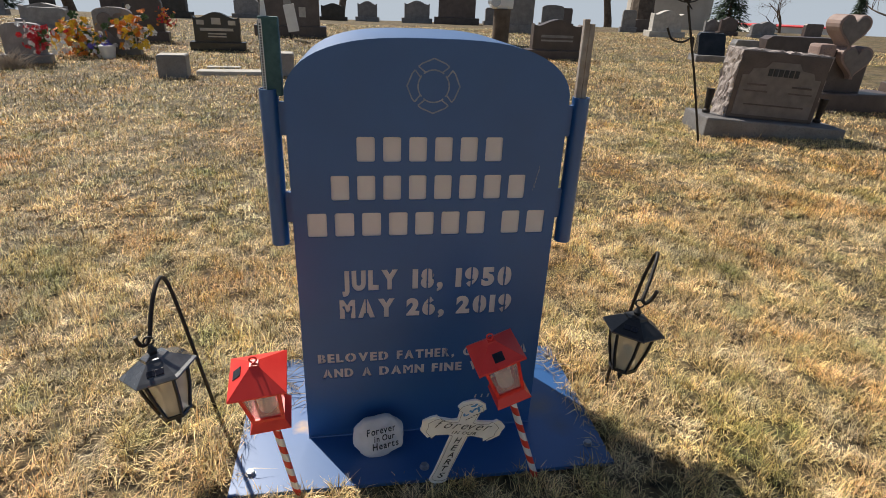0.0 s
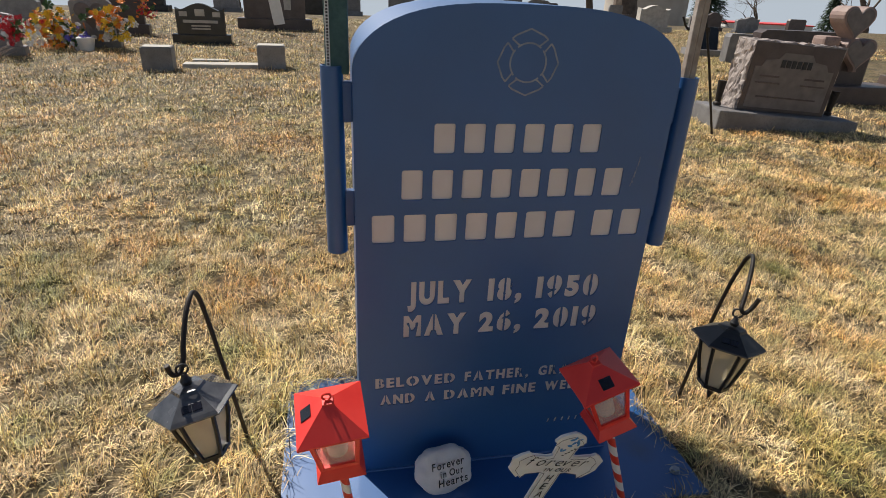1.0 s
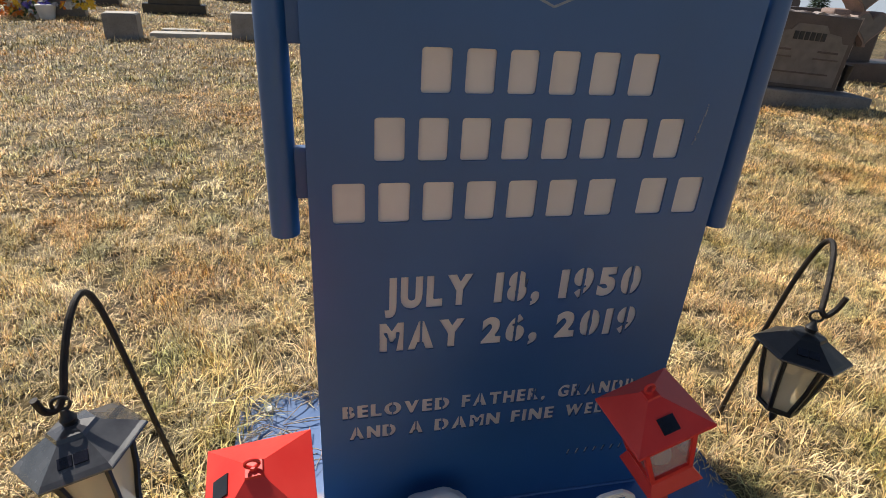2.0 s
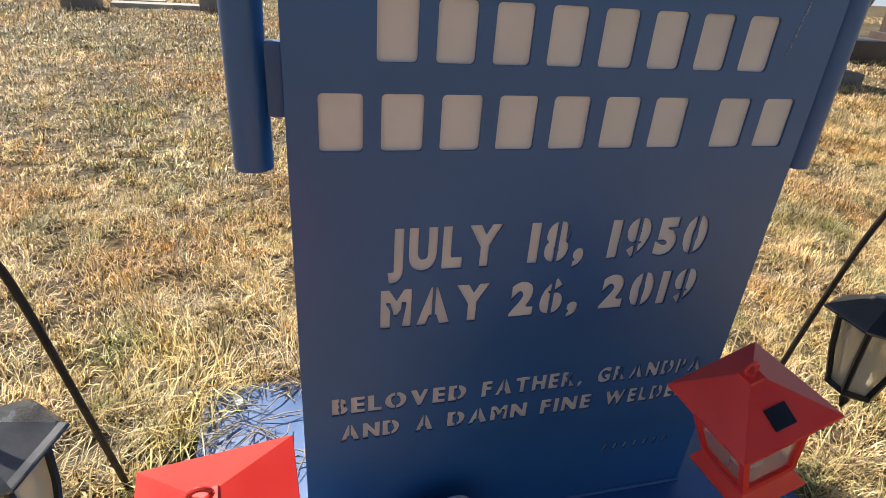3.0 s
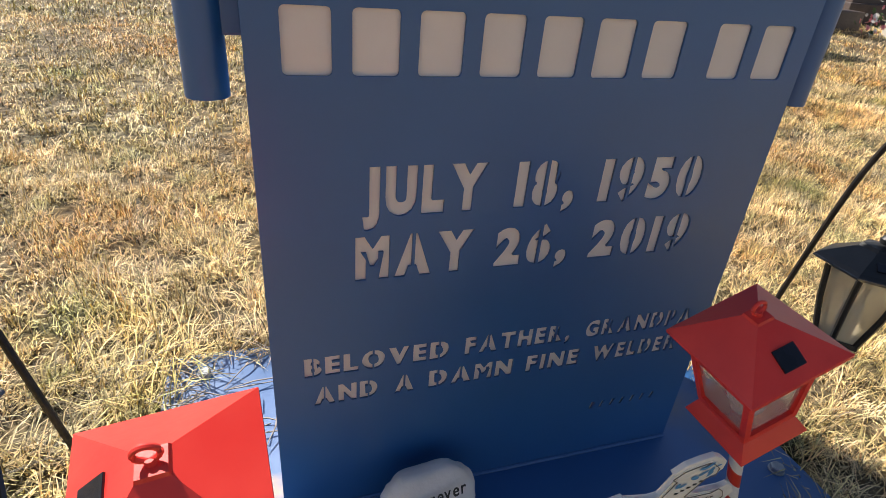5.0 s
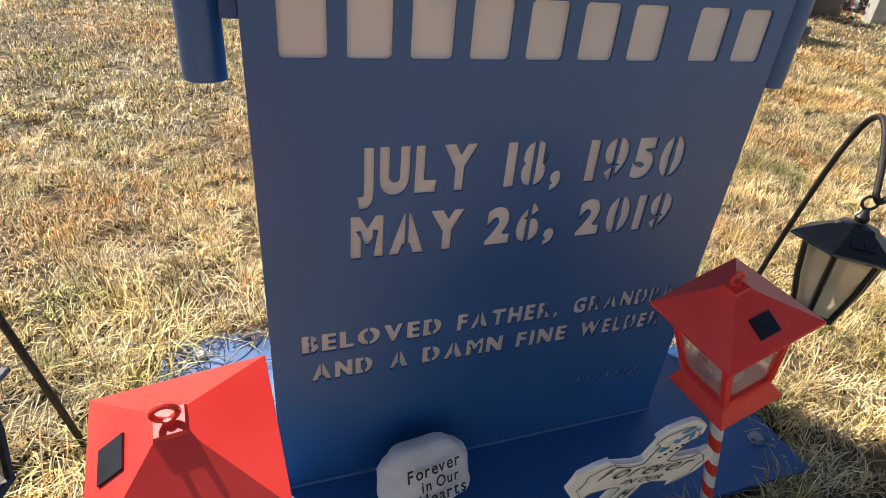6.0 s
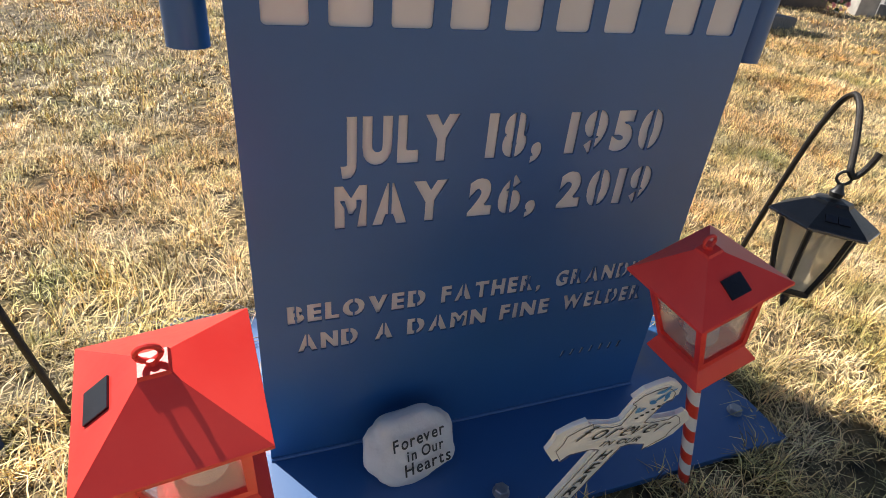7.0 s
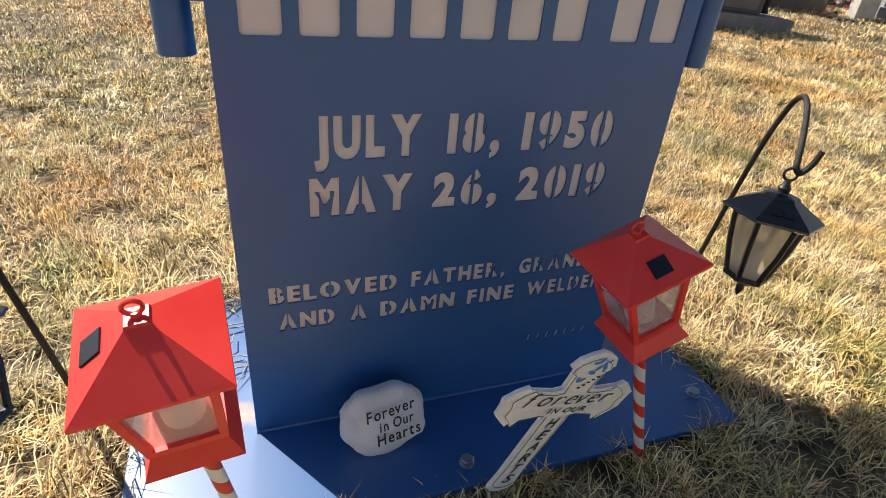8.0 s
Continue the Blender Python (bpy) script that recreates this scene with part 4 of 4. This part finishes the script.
def build_garden_stake(x, y):
    z = ground_at(x, y)
    m = thing("dragonfly_stake", "thin rusty iron garden stake with a dragonfly and a curled arm", "garden stake", pose(x, y, z) @ Matrix.Scale(BULK, 4))
    part("rod", tube(bmesh.new(), [(0, 0, -0.05), (-0.14, 0, 0.40), (-0.27, 0, 0.78)], 0.007, 8), IRON, m)
    part("curl", tube(bmesh.new(), spline([(-0.19, 0, 0.56), (-0.20, 0, 0.61), (-0.26, 0, 0.585), (-0.33, 0, 0.60), (-0.37, 0, 0.66)]), 0.006, 8), IRON, m)
    for a in (20, 50, 130, 160):
        bm = bmesh.new()
        ps = [Vector((-0.28, 0, 0.80)) + 0.05 * Vector((math.cos(radians(a)) * (1 + math.cos(t)) + 0.25 * math.sin(t) * math.sin(radians(a)), 0, math.sin(radians(a)) * (1 + math.cos(t)) - 0.25 * math.sin(t) * math.cos(radians(a)))) for t in [2 * math.pi * k / 16 for k in range(17)]]
        tube(bm, ps, 0.004, 6)
        part("wing", bm, IRON, m)
    part("body", tube(bmesh.new(), [(-0.24, 0, 0.76), (-0.28, 0, 0.80), (-0.30, 0, 0.84)], [0.003, 0.006, 0.008], 8), IRON, m)


build_double_monument()
build_hearts()
build_garden_stake(2.20, 2.47)

# vase blocks and kerb of the plot behind
for bx, by, sx, sz in ((-1.74, 4.74, 0.23, 0.19), (-0.80, 4.92, 0.23, 0.20)):
    blk = thing("granite_vase_block", "square grey granite vase block in the lawn", "vase block", place(bx, by, 4), "vase blocks")
    part("block", box(bmesh.new(), (0, 0, sz / 2), (sx, sx * 0.8, sz), 0.008), GRANITE, blk)
    part("rim", box(bmesh.new(), (0, 0, sz + 0.003), (sx * 0.92, sx * 0.74, 0.006), 0.002), CONCRETE, blk)
kerb = thing("flat_marker", "pale concrete strip of a flat grave between the blocks", "flat marker", place(-1.25, 4.91, 4))
part("slab", box(bmesh.new(), (0, 0, 0.02), (0.60, 0.16, 0.05), 0.006), CONCRETE, kerb)
part("slab", box(bmesh.new(), (-0.12, 0.35, 0.015), (0.30, 0.10, 0.04), 0.006), CONCRETE, kerb)

s = build_stone("black_gravestone", "polished black granite headstone with white etching on a base", -1.75, 6.85, 0.50, 0.42, BLACK_G, 3, "serp")
bars_on(s, [(0.0, 0.235, 0.36, 0.030), (0.0, 0.19, 0.20, 0.015), (0.0, 0.16, 0.20, 0.015), (-0.17, 0.31, 0.08, 0.05), (0.17, 0.31, 0.08, 0.05), (0.0, 0.325, 0.10, 0.07)], -0.052, CONCRETE)
s = build_stone("heart_gravestone", "grey granite heart headstone with a raised heart and flowers around", -2.71, 6.21, 0.36, 0.47, GRANITE, 8, "round")
part("heart", slab(bmesh.new(), [(0.14 * math.sin(a) ** 3, 0.32 + 0.0085 * (13 * math.cos(a) - 5 * math.cos(2 * a) - 2 * math.cos(3 * a) - math.cos(4 * a))) for a in [2 * math.pi * k / 32 for k in range(32)]], -0.062, -0.04, 0.004), FROST_G, s)
bunch("flower_bunch", "yellow, orange and white artificial flowers beside the heart stone", -3.03, 6.02, 0.01, 0.26, ["yellow", "orange", "white"], 26, 1)
bunch("flower_bunch", "yellow and white artificial flowers in a white pot", -2.47, 6.01, 0.01, 0.24, ["yellow", "white", "orange"], 18, 2, 0.10)
bunch("flower_bunch", "white artificial flowers at the foot of the stone", -2.80, 5.95, -0.00, 0.16, ["white", "violet"], 14, 3)
pot = thing("flower_pot", "white plastic pot at the foot of the heart stone", "pot", place(-2.71, 5.89))
smooth(part("pot", tube(bmesh.new(), [(0, 0, 0), (0, 0, 0.12), (0, 0, 0.13)], [0.055, 0.08, 0.075], 16), WHITE, pot))
build_stone("brown_gravestone", "brown granite headstone with orange flowers", -2.85, 7.77, 0.42, 0.52, BROWN_G, 4, "flat")
bunch("flower_bunch", "orange artificial flowers on the brown stone", -2.55, 7.61, 0.21, 0.14, ["orange", "red"], 14, 5)
build_stone("grey_gravestone", "rough grey granite headstone with red flowers beside it", -3.29, 5.44, 0.32, 0.36, GRANITE, 10, "round")
bunch("flower_bunch", "red and white artificial flowers at the grey stone", -3.06, 5.23, 0.08, 0.17, ["red", "white", "red"], 16, 6, 0.05)
bunch("flower_bunch", "red artificial flowers at the edge of the grey stone", -3.62, 5.24, 0.06, 0.14, ["red"], 14, 7)
s = build_stone("brown_double_gravestone", "wide brown granite headstone with a small emblem on a base", -1.07, 9.23, 0.86, 0.66, BROWN_G, 2, "flat", d=0.2)
bars_on(s, [(0.18, 0.35, 0.10, 0.14)], -0.105, CONCRETE)
s = build_stone("dark_wide_gravestone", "wide dark granite headstone with a rough edge on a base", 2.59, 6.72, 0.60, 0.46, BROWN_G, -4, "serp", d=0.16)
bars_on(s, [(0.0, 0.27, 0.40, 0.03), (0.0, 0.22, 0.40, 0.02)], -0.082, GRANITE)
s = build_stone("slant_gravestone", "dark slant-faced granite marker", 4.90, 6.77, 0.34, 0.36, BLACK_G, -14, "slant", d=0.2, mat_base=GRANITE)
build_stone("long_brown_gravestone", "long low brown granite headstone behind the monument", 5.62, 5.91, 0.95, 0.40, BROWN_G, -10, "flat", d=0.2)
build_stone("grey_gravestone", "square grey granite headstone", 4.89, 6.03, 0.28, 0.34, GRANITE, -10, "flat", base=False, d=0.16)
build_stone("grey_gravestone", "grey granite headstone with a rounded shoulder", 3.48, 11.66, 0.52, 0.70, GRANITE, -4, "flat", d=0.2)
build_stone("white_gravestone", "pale limestone headstone with side scrolls", 6.86, 11.67, 0.60, 0.52, CONCRETE, -10, "serp", d=0.25)
# small stones of the rows behind
far = [(2.86, 15.85, 0.95, 0.75, 0), (5.41, 15.15, 0.55, 0.55, 1), (6.93, 13.65, 0.32, 0.50, 1), (-4.44, 14.60, 0.9, 0.6, 2), (-2.84, 16.22, 0.6, 0.45, 1), (0.40, 16.34, 0.5, 0.5, 1),
       (1.77, 16.09, 0.65, 0.55, 1), (-0.55, 16.36, 0.6, 0.42, 2), (-5.76, 15.36, 0.8, 0.45, 0), (7.55, 14.05, 0.55, 0.3, 0), (9.00, 13.27, 0.32, 0.36, 1), (9.26, 12.96, 0.4, 0.42, 0),
       (9.73, 12.52, 0.25, 0.3, 1), (-4.78, 9.39, 0.55, 0.30, 1), (-5.30, 10.45, 0.7, 0.32, 1), (-4.10, 11.45, 0.5, 0.34, 2), (-7.73, 13.44, 0.6, 0.5, 1), (-6.86, 13.94, 0.5, 0.45, 2),
       (5.91, 15.66, 0.45, 0.5, 0), (4.08, 16.43, 0.5, 0.45, 1), (8.48, 14.64, 0.45, 0.4, 1), (10.28, 12.92, 0.5, 0.35, 1), (10.91, 12.07, 0.45, 0.35, 0), (-1.76, 15.67, 0.5, 0.42, 1)]
rng = random.Random(8)
for x, y, w, h, k in far:
    build_stone(("brown_gravestone", "grey_gravestone", "black_gravestone")[k], ("small brown granite headstone in a far row", "small grey granite headstone in a far row", "small black granite headstone in a far row")[k],
                x, y, w, h, (BROWN_G, GRANITE, BLACK_G)[k], rng.uniform(-12, 8), rng.choice(["flat", "serp", "round"]))
# to the far side of the large monument
build_stone("tall_brown_gravestone", "tall brown granite headstone with carved panel", 5.21, 3.84, 0.34, 0.72, BROWN_G, -16, "flat", d=0.14)
build_stone("white_column_stone", "pale rough limestone headstone", 4.76, 3.12, 0.14, 0.42, CONCRETE, -30, "flat", base=False, d=0.16)
build_stone("grey_gravestone", "light grey granite headstone with violet flowers", 5.20, 3.07, 0.40, 0.40, GRANITE, -24, "round")
bunch("flower_bunch", "pink and white artificial lilies lying by the stones", 4.36, 3.03, 0.04, 0.12, ["pink", "white"], 10, 11)
bunch("flower_bunch", "violet artificial flowers before the grey stone", 5.00, 2.85, 0.04, 0.12, ["violet"], 12, 12)
bunch("flower_bunch", "red and white artificial flowers", 5.56, 2.94, 0.06, 0.15, ["red", "white"], 16, 13)


def build_post_lamp():
    m = thing("garden_post", "rusty brown post with a pale hinged bracket on top", "post", place(2.30, 8.56))
    smooth(part("post", tube(bmesh.new(), [(0, 0, -0.05), (0, 0, 0.50)], 0.125, 20), BARK, m))
    part("cap", box(bmesh.new(), (-0.02, 0, 0.62), (0.34, 0.20, 0.24), 0.05), WHITE, m)
    smooth(part("hinge", tube(bmesh.new(), [(-0.13, -0.12, 0.60), (-0.13, 0.12, 0.60)], 0.07, 16), STEEL, m))


build_post_lamp()


def build_dry_bush(x, y, size, seed):
    rng = random.Random(seed)
    m = thing("dry_bush", "dry tan ornamental grass clump before the grey stone", "bush", place(x, y))
    bm = bmesh.new()
    for _ in range(160):
        a, tilt, h = rng.uniform(0, 2 * math.pi), rng.uniform(0.1, 1.0), size * rng.uniform(0.6, 1.1)
        d = Vector((math.cos(a) * tilt, math.sin(a) * tilt, 1)).normalized()
        p = Vector((rng.gauss(0, 0.05), rng.gauss(0, 0.04), -0.02))
        tube(bm, [p, p + d * h * 0.6, p + d * h + Vector((math.cos(a), math.sin(a), -0.4)) * h * 0.25], [0.003, 0.0025, 0.0008], 3)
    tagged(part("foliage", bm, WOOD, m), kind="stuff")


build_dry_bush(-3.27, 5.07, 0.22, 1)
sign = thing("leaning_board", "pale plastic board leaning before the brown stone", "board", place(-0.94, 8.44) @ pose(0, 0, 0, 0, -9, 4))
part("board", box(bmesh.new(), (0, 0, 0.30), (0.15, 0.03, 0.36), 0.006), WHITE, sign)
part("board_top", box(bmesh.new(), (-0.01, 0.002, 0.56), (0.10, 0.02, 0.18), 0.004), GRANITE, sign)
part("stake", tube(bmesh.new(), [(-0.06, 0.02, -0.05), (-0.06, 0.02, 0.14)], 0.012, 8), IRON, sign)


# ---- trees and far buildings ----
def build_bare_tree(x, y, h, r, seed, spread=0.55, levels=4, label="leafless tree with grey-brown bark"):
    rng = random.Random(seed)
    m = thing("tree", label, "tree", place(x, y), "bare trees")
    trunk, twigs = bmesh.new(), bmesh.new()

    def limb(p, d, length, rad, level):
        pts, q = [p], p
        for _ in range(4):
            d = (d + Vector((rng.gauss(0, 0.13), rng.gauss(0, 0.13), rng.gauss(0.03, 0.08)))).normalized()
            q = q + d * length / 4
            pts.append(q)
        rr = [rad * (1 - 0.42 * i / 4) for i in range(5)]
        tube(trunk if level < 2 else twigs, pts, rr, 10 if level == 0 else (6 if level < 2 else 3))
        if level < levels:
            for k in range(rng.randint(3, 4) if level else 5):
                a = rng.uniform(0, 2 * math.pi)
                side = d.orthogonal().normalized()
                side = Matrix.Rotation(a, 3, d) @ side
                nd = (d * (1 - spread) + side * spread * rng.uniform(0.6, 1.3) + Vector((0, 0, 0.15))).normalized()
                limb(pts[rng.randint(2, 4)], nd, length * rng.uniform(0.5, 0.75), rr[-1] * rng.uniform(0.45, 0.75), level + 1)

    limb(Vector((0, 0, -0.1)), Vector((0, 0, 1)), h * 0.38, r, 0)
    smooth(part("trunk", trunk, BARK, m))
    part("crown", twigs, TWIG, m)


def build_evergreen(x, y, h, seed):
    rng = random.Random(seed)
    m = thing("evergreen", "dark green conical spruce tree", "tree", place(x, y))
    part("trunk", tube(bmesh.new(), [(0, 0, -0.1), (0, 0, h * 0.95)], [h * 0.03, h * 0.005], 8), BARK, m)
    bm = bmesh.new()
    for _ in range(2600):
        u = rng.random() ** 0.7
        z = h * (0.06 + 0.94 * (1 - u))
        rad = h * 0.24 * u * rng.uniform(0.35, 1.08)
        a = rng.uniform(0, 2 * math.pi)
        p = Vector((rad * math.cos(a), rad * math.sin(a), z))
        o = Vector((math.cos(a), math.sin(a), rng.uniform(-0.5, 0.1)))
        s = h * rng.uniform(0.025, 0.05)
        t = Vector((-math.sin(a), math.cos(a), rng.uniform(-0.4, 0.4))) * s * 0.35
        bm.faces.new([bm.verts.new(v) for v in (p - o * s * 0.4 + t, p - o * s * 0.4 - t, p + o * s - Vector((0, 0, s * 0.3)))])
    part("crown", bm, NEEDLE, m)


build_bare_tree(10.29, 19.60, 9.0, 0.42, 3, 0.5, 4, "large leafless tree with a thick furrowed trunk")
build_bare_tree(-14.09, 25.51, 8.0, 0.28, 4)
build_bare_tree(-11.38, 26.47, 8.0, 0.22, 5)
build_bare_tree(-8.10, 28.46, 7.0, 0.18, 6)
build_bare_tree(-4.31, 29.39, 7.0, 0.18, 7)
build_bare_tree(-0.52, 30.32, 7.0, 0.2, 8)
build_bare_tree(7.54, 28.01, 7.0, 0.18, 9)
build_bare_tree(11.82, 25.81, 6.0, 0.18, 10)
build_bare_tree(30.94, 38.81, 5.0, 0.12, 11, 0.6)
build_bare_tree(32.96, 31.46, 8.0, 0.2, 12, 0.65)
build_evergreen(18.75, 27.17, 4.0, 1)
build_evergreen(32.48, 34.07, 3.4, 2)
build_evergreen(-13.03, 24.44, 2.8, 3)

silo = thing("silo", "pale concrete storage silo beyond the cemetery", "silo", pose(67.7, 122, ground_at(67.7, 122)))
smooth(part("drum", tube(bmesh.new(), [(0, 0, -2), (0, 0, 20), (0, 0, 22)], [8.6, 8.6, 1.2], 32), WALLT, silo))


def build_shed(x, y, w, h, yaw, wall, label):
    m = thing("warehouse", label, "building", pose(x, y, ground_at(x, y), 0, 0, yaw))
    wl = part("wall", box(bmesh.new(), (0, 0, h / 2 - 1), (w, 14, h + 2), 0.05), wall, m)
    part("roof", box(bmesh.new(), (0, 0, h + 0.15), (w + 0.6, 14.6, 0.3), 0.05), RED if wall is WALLW else WALLT, m, "low roof with a coloured edge")
    for k in range(int(w / 6)):
        part("door", box(bmesh.new(), (-w / 2 + 3 + 6 * k, -7.03, h * 0.38), (3.2, 0.12, h * 0.76), 0.03), FROST_G, m)


build_shed(113, 180, 22, 9.0, -12, WALLT, "long low tan warehouse far behind the graves")
build_shed(131, 166, 26, 7.8, -12, WALLW, "long white warehouse with a red roof edge far away")


# ---- grass, last ----
def build_grass():
    rs = np.random.RandomState(5)

    def field(x0, x1, y0, y1, density):
        n = int((x1 - x0) * (y1 - y0) * density)
        return rs.uniform(x0, x1, n), rs.uniform(y0, y1, n)

    sets = []
    for (x0, x1, y0, y1), dens, length, width in (((-1.3, 1.5, -0.75, 1.2), 66000, 0.038, 0.0017), ((-2.2, -1.3, 0.0, 1.6), 34000, 0.036, 0.0020), ((1.5, 2.6, 0.2, 1.8), 34000, 0.036, 0.0020),
                                                  ((-2.6, 3.4, 1.2, 3.0), 22000, 0.034, 0.0027), ((-4.5, 5.5, 3.0, 6.5), 6500, 0.036, 0.0048), ((-7.0, 9.5, 6.5, 13.0), 1300, 0.034, 0.009),
                                                  ((-3.5, 3.5, -4.5, -0.75), 2600, 0.040, 0.0070), ((-2.2, -1.3, -0.75, 0.0), 9000, 0.038, 0.0034), ((1.5, 2.6, -0.75, 0.2), 9000, 0.038, 0.0034), ((-4.5, -2.2, -0.75, 3.0), 2600, 0.040, 0.0060), ((2.6, 5.0, -0.75, 3.0), 2600, 0.040, 0.0060)):
        x, y = field(x0, x1, y0, y1, dens)
        sets.append((x, y, np.full(len(x), length), np.full(len(x), width)))
    # longer tufts along the plate and round the hooks
    x, y = field(-0.66, 0.62, -0.30, 0.50, 32000)
    edge = np.maximum(np.abs(x) - 0.40, np.maximum(-0.155 - y, y - 0.30))
    keep = (edge > -0.012) & (rs.uniform(0, 1, len(x)) < np.exp(-np.maximum(edge, 0) / 0.07))
    x, y = x[keep], y[keep]
    sets.append((x, y, np.where(y < -0.1, 0.036, np.where(x < -0.38, 0.088, 0.066)), np.full(len(x), 0.0019)))
    X, Y, L, W = [np.concatenate(a) for a in zip(*sets)]
    clear = ~((np.abs(X) < 0.392 + 0.012 * rs.uniform(-1, 1, len(X))) & (Y > -0.148) & (Y < 0.285))
    X, Y, L, W = X[clear], Y[clear], L[clear], W[clear]
    tuft = np.array([noise.noise((a * 16, b * 16, 5)) + 0.6 * noise.noise((a * 45, b * 45, 3)) for a, b in zip(X, Y)])
    keep = (rs.uniform(0, 1, len(X)) < np.clip(0.58 + 1.7 * tuft, 0.08, 1.0))
    X, Y, L, W, tuft = X[keep], Y[keep], L[keep], W[keep], tuft[keep]
    n = len(X)
    clump = np.array([noise.noise((a * 7, b * 7, 2)) for a, b in zip(X, Y)])
    L = L * rs.uniform(0.45, 1.35, n) * (1 + 0.45 * clump + 0.5 * tuft)
    flow = np.array([noise.noise((a * 2.5, b * 2.5, 8)) for a, b in zip(X, Y)]) * 4.0
    ang = flow * 0.6 + rs.uniform(-2.6, 2.6, n)
    lean = np.clip(np.abs(rs.normal(1.12, 0.42, n)), 0.05, 1.45)
    rise = np.clip(Y - 0.35, 0, 20)
    Z = -0.016 + 0.02 * np.minimum(Y, 0) + 0.0405 * rise - 0.0022 * rise ** 2 + 0.005 * X * np.minimum(rise, 1)
    dx, dy = np.cos(ang), np.sin(ang)
    px, py = -dy, dx
    base = np.stack([X, Y, Z], 1)
    side = np.stack([px, py, np.zeros(n)], 1) * (W / 2)[:, None]
    midv = np.stack([dx * np.sin(lean * 0.6) * 0.55, dy * np.sin(lean * 0.6) * 0.55, np.cos(lean * 0.6) * 0.55], 1) * L[:, None]
    tipv = midv + np.stack([dx * np.sin(np.minimum(lean * 1.5, 1.7)) * 0.5, dy * np.sin(np.minimum(lean * 1.5, 1.7)) * 0.5, np.cos(np.minimum(lean * 1.5, 1.7)) * 0.5], 1) * L[:, None]
    V = np.stack([base - side, base + side, base + midv + side * 0.8, base + midv - side * 0.8, base + tipv], 1).reshape(-1, 3)
    me = bpy.data.meshes.new("grass")
    me.vertices.add(5 * n)
    me.vertices.foreach_set("co", V.astype(np.float32).ravel())
    idx = (np.arange(n) * 5)[:, None] + np.array([0, 1, 2, 3, 3, 2, 4])[None]
    me.loops.add(7 * n)
    me.loops.foreach_set("vertex_index", idx.astype(np.int32).ravel())
    me.polygons.add(2 * n)
    me.polygons.foreach_set("loop_start", ((np.arange(n) * 7)[:, None] + np.array([0, 4])[None]).astype(np.int32).ravel())
    me.update(calc_edges=True)
    me.materials.append(BLADE)
    tagged(new("grass", me), "dry straw and rusty blades of winter grass", "grass", kind="stuff")


build_grass()
